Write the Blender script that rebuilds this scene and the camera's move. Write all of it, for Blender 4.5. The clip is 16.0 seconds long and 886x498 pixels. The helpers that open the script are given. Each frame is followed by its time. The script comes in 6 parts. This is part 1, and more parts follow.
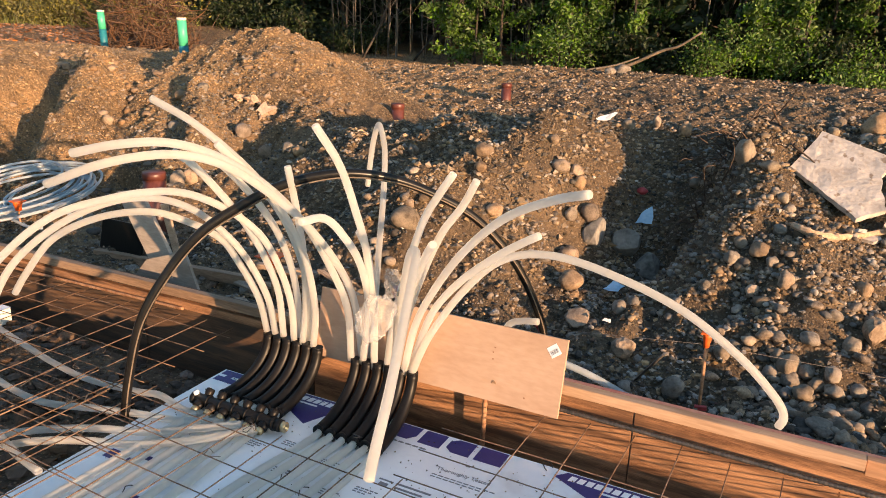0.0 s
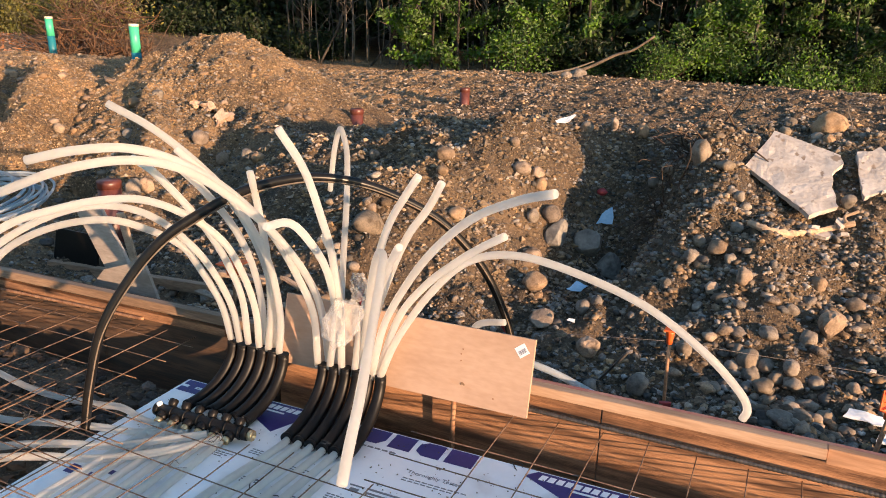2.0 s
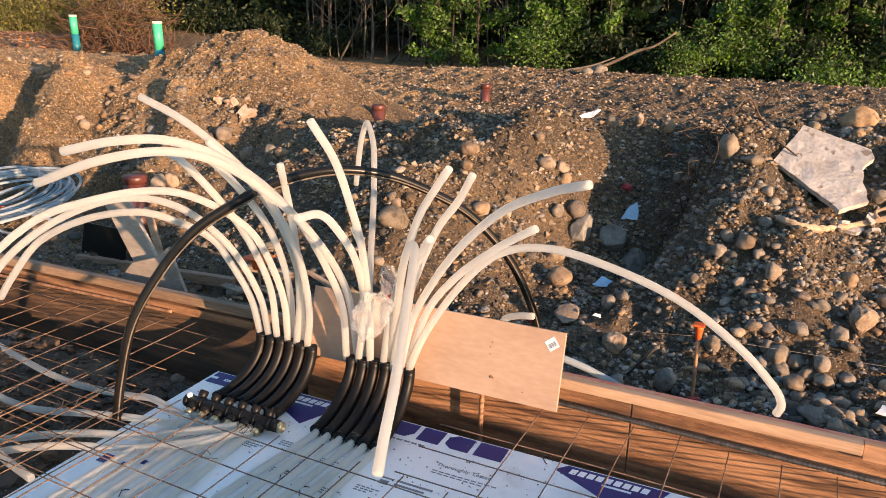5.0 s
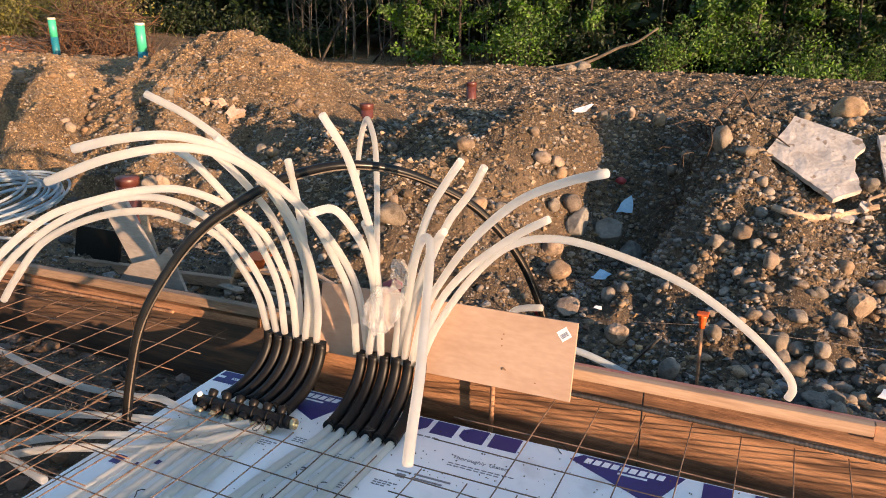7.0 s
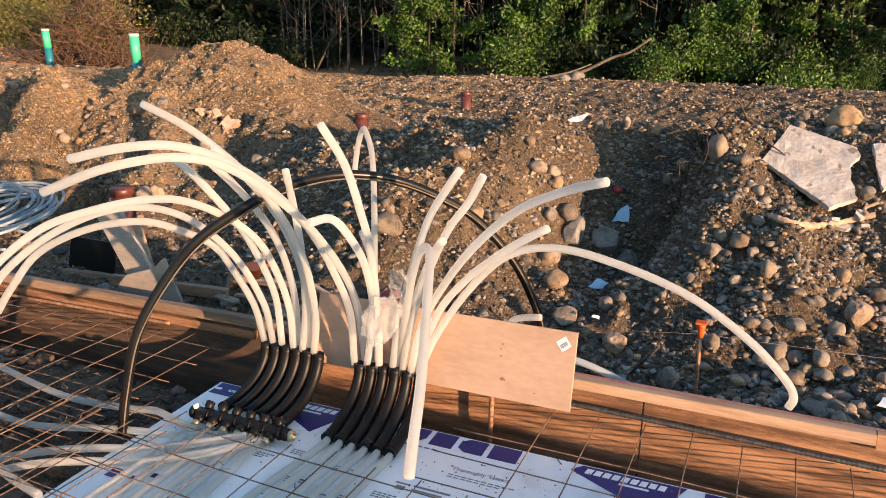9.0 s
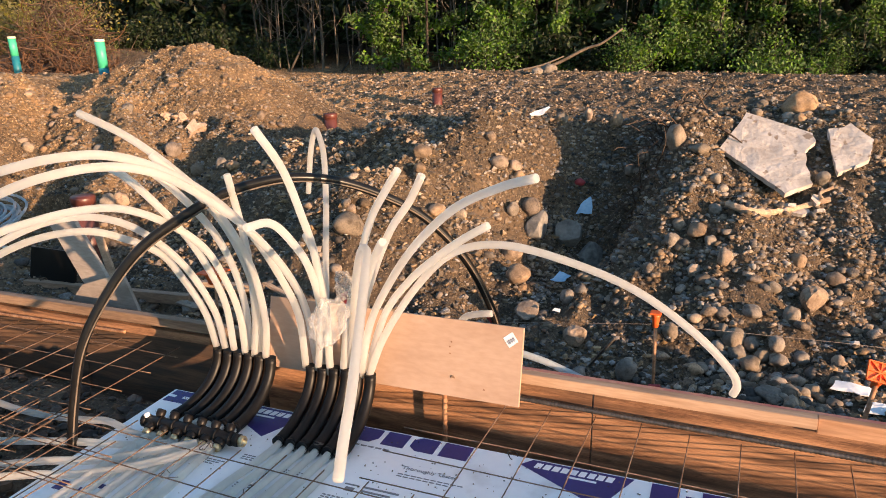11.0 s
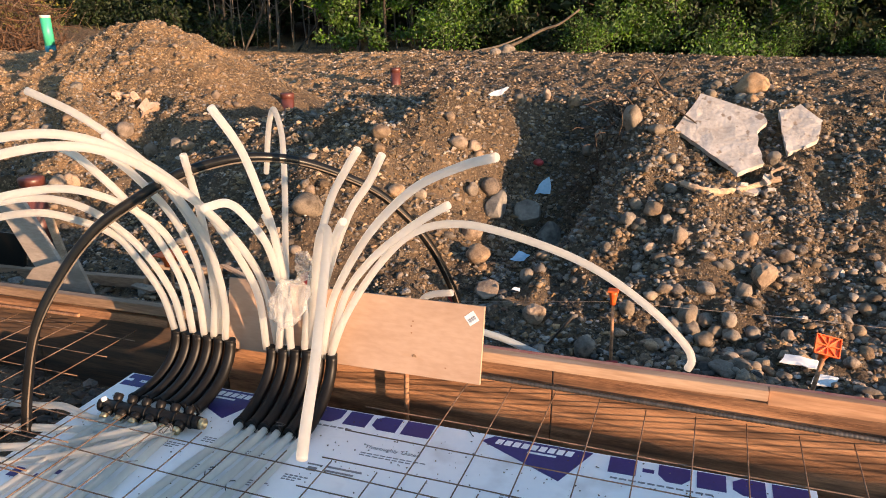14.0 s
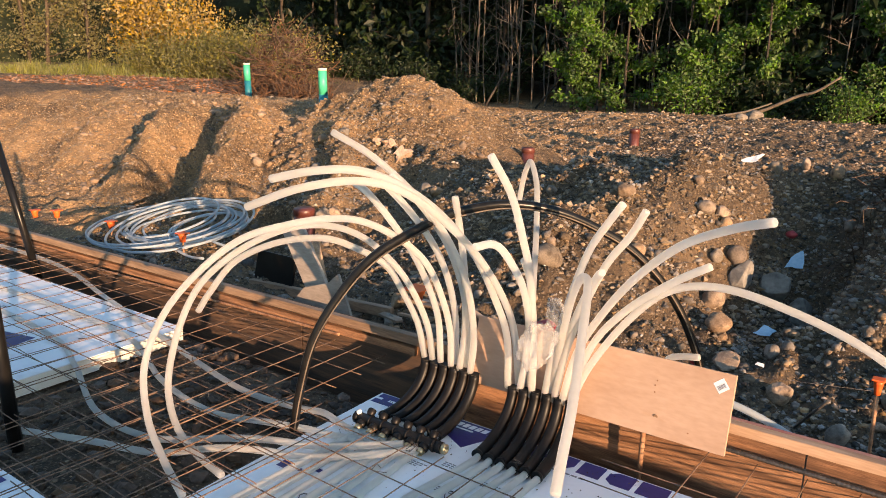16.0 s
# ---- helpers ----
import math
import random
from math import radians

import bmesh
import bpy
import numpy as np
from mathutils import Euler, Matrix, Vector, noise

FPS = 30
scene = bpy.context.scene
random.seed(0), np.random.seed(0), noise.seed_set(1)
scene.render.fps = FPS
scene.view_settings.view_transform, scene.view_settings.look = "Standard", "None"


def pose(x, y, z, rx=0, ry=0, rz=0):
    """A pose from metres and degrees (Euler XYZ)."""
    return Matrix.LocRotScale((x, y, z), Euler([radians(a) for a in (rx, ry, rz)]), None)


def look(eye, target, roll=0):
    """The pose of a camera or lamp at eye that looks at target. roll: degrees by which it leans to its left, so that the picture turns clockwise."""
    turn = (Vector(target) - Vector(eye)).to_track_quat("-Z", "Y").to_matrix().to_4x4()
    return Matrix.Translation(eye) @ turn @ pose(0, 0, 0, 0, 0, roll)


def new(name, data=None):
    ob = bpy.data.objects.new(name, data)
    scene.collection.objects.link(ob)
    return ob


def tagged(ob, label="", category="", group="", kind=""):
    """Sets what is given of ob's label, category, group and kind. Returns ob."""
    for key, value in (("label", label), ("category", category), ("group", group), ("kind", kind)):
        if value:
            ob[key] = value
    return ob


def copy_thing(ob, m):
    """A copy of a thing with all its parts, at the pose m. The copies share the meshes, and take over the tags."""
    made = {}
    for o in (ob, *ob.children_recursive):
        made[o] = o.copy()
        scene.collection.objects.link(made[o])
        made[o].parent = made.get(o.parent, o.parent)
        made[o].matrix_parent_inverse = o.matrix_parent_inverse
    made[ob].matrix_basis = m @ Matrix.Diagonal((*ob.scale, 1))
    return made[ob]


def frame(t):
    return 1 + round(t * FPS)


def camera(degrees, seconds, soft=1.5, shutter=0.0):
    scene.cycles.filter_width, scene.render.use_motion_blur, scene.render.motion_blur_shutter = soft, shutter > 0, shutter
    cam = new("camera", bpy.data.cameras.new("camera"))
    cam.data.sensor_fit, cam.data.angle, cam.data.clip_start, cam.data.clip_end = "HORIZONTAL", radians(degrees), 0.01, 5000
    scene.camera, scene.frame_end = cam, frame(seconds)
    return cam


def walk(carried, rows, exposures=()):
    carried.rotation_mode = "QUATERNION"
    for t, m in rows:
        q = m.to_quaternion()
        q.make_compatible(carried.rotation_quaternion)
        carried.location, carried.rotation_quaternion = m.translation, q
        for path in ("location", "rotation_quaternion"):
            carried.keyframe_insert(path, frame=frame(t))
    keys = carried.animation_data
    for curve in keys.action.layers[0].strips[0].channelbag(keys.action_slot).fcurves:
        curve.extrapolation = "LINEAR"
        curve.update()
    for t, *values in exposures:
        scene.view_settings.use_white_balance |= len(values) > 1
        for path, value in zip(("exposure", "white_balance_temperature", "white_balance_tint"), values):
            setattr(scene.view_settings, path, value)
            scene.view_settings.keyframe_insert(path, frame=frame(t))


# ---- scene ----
cam = camera(60.7, 16.0, soft=0.95)

PATH = [
    (0, (0.748, -1.98, 1.406), (-0.135, -0.291, 0.799), 1.9),
    (0.5, (0.738, -1.997, 1.4), (-0.116, -0.293, 0.796), 2.3),
    (1, (0.738, -1.999, 1.397), (-0.088, -0.28, 0.793), 2.2),
    (1.5, (0.734, -1.997, 1.396), (-0.08, -0.272, 0.796), 1.8),
    (2, (0.731, -1.989, 1.395), (-0.06, -0.25, 0.805), 1.7),
    (2.5, (0.732, -1.99, 1.396), (-0.068, -0.252, 0.813), 1.4),
    (3, (0.723, -1.989, 1.394), (-0.111, -0.27, 0.803), 1.2),
    (3.5, (0.712, -1.997, 1.395), (-0.139, -0.288, 0.799), 2.0),
    (4, (0.703, -2.002, 1.389), (-0.158, -0.297, 0.796), 2.6),
    (6.5, (0.65, -2.035, 1.359), (-0.127, -0.294, 0.754), -0.7),
    (7, (0.613, -2.055, 1.353), (-0.175, -0.316, 0.757), 0.8),
    (7.5, (0.595, -2.058, 1.35), (-0.197, -0.318, 0.761), 1.1),
    (8, (0.589, -2.064, 1.347), (-0.206, -0.324, 0.765), 1.2),
    (8.5, (0.591, -2.06, 1.347), (-0.198, -0.313, 0.776), 1.1),
    (11, (0.722, -1.994, 1.36), (-0.022, -0.231, 0.778), -0.9),
    (11.5, (0.793, -1.983, 1.359), (0.03, -0.225, 0.786), -1.2),
    (12, (0.823, -1.975, 1.364), (0.03, -0.23, 0.792), -1.8),
    (12.5, (0.821, -1.966, 1.364), (0.079, -0.198, 0.796), -3.3),
    (13, (0.797, -1.961, 1.366), (0.159, -0.154, 0.791), -3.5),
    (13.5, (0.761, -1.975, 1.358), (0.175, -0.164, 0.746), -1.7),
    (14, (0.719, -2.003, 1.356), (0.081, -0.215, 0.726), -0.3),
    (14.5, (0.694, -2.033, 1.366), (-0.108, -0.285, 0.817), -0.5),
    (15, (0.681, -2.078, 1.37), (-0.293, -0.4, 0.886), -0.8),
    (15.5, (0.662, -2.112, 1.365), (-0.398, -0.482, 0.893), -0.0),
    (16, (0.64, -2.147, 1.357), (-0.509, -0.585, 0.865), 1.0),
]
walk(cam, [(t, look(eye, target, roll)) for t, eye, target, roll in PATH],
     [(0.0, 1.48, 7050, 10), (1.0, 1.48, 6500, 10), (14.6, 1.48, 6500, 10), (16.0, 1.48, 6700, 10)])

# ---- light ----
SUN_EL, SUN_AZ = 7.5, 115.0     # height; compass angle from +y towards +x
world = bpy.data.worlds.new("sky")
scene.world = world
world.use_nodes = True
wn = world.node_tree.nodes
sky = wn.new("ShaderNodeTexSky")
sky.sky_type = "NISHITA"
sky.sun_disc = False
sky.sun_elevation, sky.sun_rotation = radians(SUN_EL), radians(SUN_AZ)
sky.air_density, sky.dust_density, sky.ozone_density = 1.2, 0.6, 2.5
world.node_tree.links.new(sky.outputs["Color"], wn["Background"].inputs["Color"])
wn["Background"].inputs["Strength"].default_value = 0.155
sun = new("sun", bpy.data.lights.new("sun", "SUN"))
sun.data.energy, sun.data.angle, sun.data.color = 4.2, radians(0.53), (1.0, 0.63, 0.375)
az, el = radians(SUN_AZ), radians(SUN_EL)
sun.matrix_world = look((0, 0, 0), (-math.sin(az) * math.cos(el), -math.cos(az) * math.cos(el), -math.sin(el)))


# ---- materials ----
def mat(name, dark, light, rough=0.7, scale=6.0, stretch=(1, 1, 1), fine=60.0, bump=0.3, dist=0.004, metal=0.0, vary=0.0, island=0.0, spots=None, coat=0.0):
    """Two-scale surface: broad patches from dark to light, fine grain, fine relief; vary: change from object to object, island: from piece to piece."""
    m = bpy.data.materials.new(name)
    m.use_nodes = True
    nt = m.node_tree
    n, link = nt.nodes, nt.links.new
    b = n["Principled BSDF"]
    tc = n.new("ShaderNodeTexCoord")
    mp = n.new("ShaderNodeMapping")
    mp.inputs["Scale"].default_value = stretch
    link(tc.outputs["Object"], mp.inputs["Vector"])
    n1 = n.new("ShaderNodeTexNoise")
    n1.inputs["Scale"].default_value, n1.inputs["Detail"].default_value = scale, 5
    n2 = n.new("ShaderNodeTexNoise")
    n2.inputs["Scale"].default_value, n2.inputs["Detail"].default_value = fine, 4
    link(mp.outputs["Vector"], n1.inputs["Vector"])
    link(mp.outputs["Vector"], n2.inputs["Vector"])
    r = n.new("ShaderNodeValToRGB")
    r.color_ramp.elements[0].position, r.color_ramp.elements[1].position = 0.34, 0.66
    r.color_ramp.elements[0].color, r.color_ramp.elements[1].color = (*dark, 1), (*light, 1)
    add = n.new("ShaderNodeMath")
    add.operation = "MULTIPLY_ADD"
    add.inputs[1].default_value = 0.45
    link(n2.outputs["Fac"], add.inputs[0])
    sub = n.new("ShaderNodeMath")
    sub.operation = "MULTIPLY_ADD"
    sub.inputs[1].default_value, sub.inputs[2].default_value = 0.75, -0.1
    link(n1.outputs["Fac"], sub.inputs[0])
    link(sub.outputs[0], add.inputs[2])
    link(add.outputs[0], r.inputs["Fac"])
    col = r.outputs["Color"]
    if spots:
        (sc, lo, hi, rgb) = spots
        n3 = n.new("ShaderNodeTexNoise")
        n3.inputs["Scale"].default_value, n3.inputs["Detail"].default_value = sc, 6
        link(mp.outputs["Vector"], n3.inputs["Vector"])
        mr = n.new("ShaderNodeMapRange")
        mr.inputs["From Min"].default_value, mr.inputs["From Max"].default_value = lo, hi
        link(n3.outputs["Fac"], mr.inputs["Value"])
        mx = n.new("ShaderNodeMix")
        mx.data_type = "RGBA"
        mx.inputs["B"].default_value = (*rgb, 1)
        mx.inputs[7].default_value = (*rgb, 1)
        link(mr.outputs["Result"], mx.inputs[0])
        link(col, mx.inputs[6])
        col = mx.outputs[2]
    if vary or island:
        src = n.new("ShaderNodeObjectInfo").outputs["Random"] if vary else n.new("ShaderNodeNewGeometry").outputs["Random Per Island"]
        k = vary or island
        mr2 = n.new("ShaderNodeMapRange")
        mr2.inputs["To Min"].default_value, mr2.inputs["To Max"].default_value = 1 - k, 1 + k
        link(src, mr2.inputs["Value"])
        hs = n.new("ShaderNodeHueSaturation")
        link(mr2.outputs["Result"], hs.inputs["Value"])
        wob = n.new("ShaderNodeMath")
        wob.operation = "MULTIPLY_ADD"
        wob.inputs[1].default_value, wob.inputs[2].default_value = 7.13, 0.0
        link(src, wob.inputs[0])
        fr = n.new("ShaderNodeMath")
        fr.operation = "FRACT"
        link(wob.outputs[0], fr.inputs[0])
        mr3 = n.new("ShaderNodeMapRange")
        mr3.inputs["To Min"].default_value, mr3.inputs["To Max"].default_value = 1 - k, 1 + k * 0.6
        link(fr.outputs[0], mr3.inputs["Value"])
        link(mr3.outputs["Result"], hs.inputs["Saturation"])
        link(col, hs.inputs["Color"])
        col = hs.outputs["Color"]
    link(col, b.inputs["Base Color"])
    b.inputs["Roughness"].default_value, b.inputs["Metallic"].default_value = rough, metal
    b.inputs["Coat Weight"].default_value = coat
    if bump:
        bp = n.new("ShaderNodeBump")
        bp.inputs["Strength"].default_value, bp.inputs["Distance"].default_value = bump, dist
        link(add.outputs[0], bp.inputs["Height"])
        link(bp.outputs["Normal"], b.inputs["Normal"])
    return m


def soil_mat():
    """Dirt with pebbles pressed into it: two sizes of rounded cells over broad damp and dry patches."""
    m = mat("soil", (0.039, 0.0275, 0.0175), (0.19, 0.131, 0.080), 0.95, 1.3, fine=30, bump=0.0, spots=(6.0, 0.52, 0.72, (0.085, 0.068, 0.052)))
    nt = m.node_tree
    n, link = nt.nodes, nt.links.new
    b = n["Principled BSDF"]
    base = b.inputs["Base Color"].links[0].from_socket
    tc = n.new("ShaderNodeTexCoord")
    hgt = None
    for scale, amount, lo, hi in ((34.0, 0.62, 0.56, 0.80), (85.0, 0.55, 0.40, 0.70)):
        wob = n.new("ShaderNodeTexNoise")
        wob.inputs["Scale"].default_value = scale * 0.7
        mixv = n.new("ShaderNodeMix")
        mixv.data_type = "VECTOR"
        mixv.inputs[0].default_value = 0.012
        link(tc.outputs["Object"], wob.inputs["Vector"])
        link(tc.outputs["Object"], mixv.inputs[4])
        link(wob.outputs["Color"], mixv.inputs[5])
        v = n.new("ShaderNodeTexVoronoi")
        v.inputs["Scale"].default_value = scale
        link(mixv.outputs[1], v.inputs["Vector"])
        pick = n.new("ShaderNodeSeparateColor")
        link(v.outputs["Color"], pick.inputs["Color"])
        there = n.new("ShaderNodeMapRange")     # only some cells hold a pebble
        there.inputs["From Min"].default_value, there.inputs["From Max"].default_value = lo, lo + 0.03
        link(pick.outputs["Red"], there.inputs["Value"])
        rim = n.new("ShaderNodeMapRange")
        rim.inputs["From Min"].default_value, rim.inputs["From Max"].default_value = 0.48, 0.22
        link(v.outputs["Distance"], rim.inputs["Value"])
        mask = n.new("ShaderNodeMath")
        mask.operation = "MULTIPLY"
        link(there.outputs["Result"], mask.inputs[0])
        link(rim.outputs["Result"], mask.inputs[1])
        ramp = n.new("ShaderNodeValToRGB")
        ramp.color_ramp.elements[0].color, ramp.color_ramp.elements[1].color = (0.075, 0.052, 0.034, 1), (0.36, 0.265, 0.175, 1)
        link(pick.outputs["Green"], ramp.inputs["Fac"])
        mx = n.new("ShaderNodeMix")
        mx.data_type = "RGBA"
        link(mask.outputs[0], mx.inputs[0])
        link(base, mx.inputs[6])
        link(ramp.outputs["Color"], mx.inputs[7])
        base = mx.outputs[2]
        s = n.new("ShaderNodeMath")
        s.operation = "MULTIPLY_ADD"
        s.inputs[1].default_value = 10.0 / scale
        link(mask.outputs[0], s.inputs[0])
        if hgt:
            link(hgt, s.inputs[2])
        hgt = s.outputs[0]
    sand = n.new("ShaderNodeTexNoise")     # drier sandy soil on the far bank, heap and flat
    sand.inputs["Scale"].default_value, sand.inputs["Detail"].default_value = 0.9, 4
    link(tc.outputs["Object"], sand.inputs["Vector"])
    xyz = n.new("ShaderNodeSeparateXYZ")
    link(tc.outputs["Object"], xyz.inputs[0])
    far = n.new("ShaderNodeMath")
    far.operation = "MULTIPLY_ADD"
    far.inputs[1].default_value = 3.0
    link(sand.outputs["Fac"], far.inputs[0])
    link(xyz.outputs["X"], far.inputs[2])
    share = n.new("ShaderNodeMapRange")
    share.inputs["From Min"].default_value, share.inputs["From Max"].default_value = -1.4, -3.4
    link(far.outputs[0], share.inputs["Value"])
    dark = n.new("ShaderNodeMapRange")     # the ground beyond the flat is darker again
    dark.inputs["From Min"].default_value, dark.inputs["From Max"].default_value = -12.0, -10.2
    link(far.outputs[0], dark.inputs["Value"])
    both = n.new("ShaderNodeMath")
    both.operation = "MULTIPLY"
    link(share.outputs["Result"], both.inputs[0])
    link(dark.outputs["Result"], both.inputs[1])
    share = both
    dry = n.new("ShaderNodeMix")
    dry.data_type, dry.blend_type = "RGBA", "MULTIPLY"
    dry.clamp_result = False
    dry.inputs[7].default_value = (2.25, 2.03, 1.66, 1)
    link(share.outputs[0], dry.inputs[0])
    link(base, dry.inputs[6])
    base = dry.outputs[2]
    rough = n.new("ShaderNodeTexNoise")
    rough.inputs["Scale"].default_value, rough.inputs["Detail"].default_value = 26, 8
    link(tc.outputs["Object"], rough.inputs["Vector"])
    s = n.new("ShaderNodeMath")
    s.operation = "MULTIPLY_ADD"
    s.inputs[1].default_value = 0.9
    link(rough.outputs["Fac"], s.inputs[0])
    link(hgt, s.inputs[2])
    grit = n.new("ShaderNodeTexNoise")
    grit.inputs["Scale"].default_value, grit.inputs["Detail"].default_value, grit.inputs["Roughness"].default_value = 75, 6, 0.7
    link(tc.outputs["Object"], grit.inputs["Vector"])
    s2 = n.new("ShaderNodeMath")
    s2.operation = "MULTIPLY_ADD"
    s2.inputs[1].default_value = 0.6
    link(grit.outputs["Fac"], s2.inputs[0])
    link(s.outputs[0], s2.inputs[2])
    s = s2
    bp = n.new("ShaderNodeBump")
    bp.inputs["Strength"].default_value, bp.inputs["Distance"].default_value = 1.0, 0.045
    link(s.outputs[0], bp.inputs["Height"])
    link(bp.outputs["Normal"], b.inputs["Normal"])
    link(base, b.inputs["Base Color"])
    return m


M_SOIL = soil_mat()
M_PEBBLE = mat("pebble", (0.060, 0.046, 0.034), (0.31, 0.238, 0.172), 0.8, 5, fine=70, bump=0.4, dist=0.003, island=0.85)
M_GRIT = mat("soil_grit", (0.062, 0.0445, 0.029), (0.225, 0.170, 0.118), 0.95, 5, fine=70, bump=0.4, dist=0.003, island=0.85)
M_SANDSTONE = mat("sandy_pebble", (0.125, 0.09, 0.056), (0.31, 0.226, 0.143), 0.88, 5, fine=70, bump=0.4, dist=0.003, island=0.4)
M_COBBLE = mat("cobble", (0.085, 0.063, 0.046), (0.25, 0.20, 0.152), 0.9, 12, fine=90, bump=0.7, dist=0.004, island=0.62)
M_RIVER = mat("river_stone", (0.0803, 0.0571, 0.0402), (0.302, 0.215, 0.143), 0.9, 0.9, fine=8, bump=0.35, dist=0.05, vary=0.45)
M_BANKSTONE = mat("bank_stone", (0.13, 0.085, 0.052), (0.28, 0.19, 0.12), 0.85, 6, fine=60, bump=0.5, dist=0.005, island=0.3)
M_TANSTONE = mat("tan_stone", (0.17, 0.115, 0.073), (0.335, 0.243, 0.165), 0.9, 14, fine=110, bump=0.9, dist=0.006, vary=0.3, spots=(22, 0.55, 0.70, (0.09, 0.062, 0.042)))
M_STONE = mat("stone", (0.13, 0.107, 0.083), (0.275, 0.225, 0.175), 0.9, 14, fine=110, bump=0.8, dist=0.005, vary=0.3, spots=(22, 0.55, 0.70, (0.085, 0.064, 0.046)))
M_GREYROCK = mat("grey_rock", (0.085, 0.080, 0.073), (0.27, 0.255, 0.232), 0.85, 9, fine=40, bump=0.9, dist=0.012, vary=0.15)
M_CLOD = mat("clod", (0.060, 0.043, 0.029), (0.42, 0.306, 0.205), 0.95, 5, fine=60, bump=0.6, dist=0.006, island=0.5)
M_CLODDARK = mat("damp_clod", (0.022, 0.014, 0.009), (0.115, 0.072, 0.045), 0.8, 5, fine=60, bump=0.8, dist=0.008, island=0.5)
M_LITTER = mat("leaf_litter", (0.09, 0.042, 0.024), (0.30, 0.155, 0.085), 0.9, 5, fine=60, bump=0.4, dist=0.004, island=0.5)
M_PEX = mat("white_pipe", (0.79, 0.785, 0.755), (0.85, 0.845, 0.815), 0.42, 9, fine=80, bump=0.05, dist=0.001, vary=0.04)
# white pipe tinted blue, the coil's shade put into the colour
M_COIL = mat("shade_blue_white_pipe", (0.55, 0.62, 0.68), (0.68, 0.74, 0.78), 0.35, 9, fine=80, bump=0.05, dist=0.001)
M_BLACK = mat("black_plastic", (0.005, 0.005, 0.005), (0.011, 0.010, 0.010), 0.42, 8, fine=90, bump=0.06, dist=0.001, vary=0.2)
M_HOSE = mat("black_hose", (0.006, 0.006, 0.006), (0.013, 0.012, 0.011), 0.30, 8, fine=90, bump=0.06, dist=0.001)
M_BLACK.node_tree.nodes["Principled BSDF"].inputs["Specular IOR Level"].default_value = 0.22
M_HOSE.node_tree.nodes["Principled BSDF"].inputs["Specular IOR Level"].default_value = 0.28
M_BRASS = mat("brass", (0.48, 0.34, 0.18), (0.78, 0.60, 0.36), 0.38, 20, fine=120, bump=0.1, dist=0.001, metal=1.0)
M_PLY = mat("fresh_plywood", (0.40, 0.258, 0.176), (0.50, 0.342, 0.245), 0.7, 2.2, (1, 6, 3), 26, 0.15, 0.001, spots=(3.5, 0.64, 0.8, (0.40, 0.22, 0.11)))
M_FORM = mat("form_plywood", (0.12, 0.056, 0.029), (0.52, 0.275, 0.145), 0.6, 1.7, (1.0, 6, 13), 30, 0.3, 0.002, spots=(2.6, 0.46, 0.66, (0.10, 0.052, 0.03)))
# form plywood with stains, darkened overall to put the shade into its colour
M_FORMSHADE = mat("shaded_form_plywood", (0.048, 0.0288, 0.0192), (0.176, 0.1, 0.0576), 0.7, 1.6, (1.0, 6, 13), 14, 0.25, 0.002, spots=(2.2, 0.45, 0.7, (0.045, 0.034, 0.028)))
M_GREYPLY = mat("grey_plywood", (0.24, 0.20, 0.17), (0.38, 0.325, 0.28), 0.8, 3, (1, 1, 4), 30, 0.3, 0.002, vary=0.1)
M_CLAY = mat("pale_clay", (0.26, 0.17, 0.115), (0.50, 0.37, 0.28), 0.9, 9, fine=60, bump=0.6, dist=0.006)
M_RAIL = mat("lumber_rail", (0.41, 0.25, 0.15), (0.585, 0.395, 0.262), 0.7, 2.0, (0.8, 9, 9), 20, 0.2, 0.002, vary=0.08, spots=(3.0, 0.52, 0.74, (0.30, 0.165, 0.09)))
M_ORANGERAIL = mat("orange_lumber", (0.36, 0.18, 0.09), (0.56, 0.32, 0.18), 0.7, 2.0, (0.8, 9, 9), 20, 0.2, 0.002, spots=(3.0, 0.52, 0.74, (0.27, 0.14, 0.075)))
M_OLDRAIL = mat("used_lumber", (0.205, 0.125, 0.075), (0.44, 0.285, 0.175), 0.75, 2.0, (0.8, 8, 8), 18, 0.3, 0.002, vary=0.1)
M_RUST = mat("rusty_wire", (0.10, 0.055, 0.034), (0.29, 0.185, 0.12), 0.7, 30, fine=140, bump=0.2, dist=0.001, vary=0.15, metal=0.25)
M_REBAR = mat("grey_rebar", (0.055, 0.055, 0.055), (0.16, 0.14, 0.125), 0.5, 30, fine=140, bump=0.2, dist=0.001, metal=0.6)
M_RUSTBAR = mat("rusty_bar", (0.22, 0.10, 0.05), (0.45, 0.26, 0.15), 0.75, 25, fine=120, bump=0.3, dist=0.001, metal=0.2)
M_FOAM = mat("foam_board_face", (0.87, 0.89, 0.93), (0.93, 0.94, 0.96), 0.38, 3, fine=40, bump=0.12, dist=0.002, spots=(6.0, 0.54, 0.74, (0.68, 0.67, 0.68)))
M_FOAMEDGE = mat("foam_board_edge", (0.74, 0.70, 0.58), (0.86, 0.84, 0.76), 0.8, 12, fine=160, bump=0.4, dist=0.002)
M_INK = mat("navy_print", (0.022, 0.018, 0.13), (0.035, 0.03, 0.18), 0.45, 6, fine=80, bump=0.03, dist=0.001)
M_INKGREY = mat("grey_print", (0.16, 0.16, 0.18), (0.24, 0.24, 0.26), 0.5, 6, fine=80, bump=0.0)
M_MARK = mat("marker_ink", (0.012, 0.012, 0.014), (0.03, 0.03, 0.03), 0.5, 6, fine=80, bump=0.0)
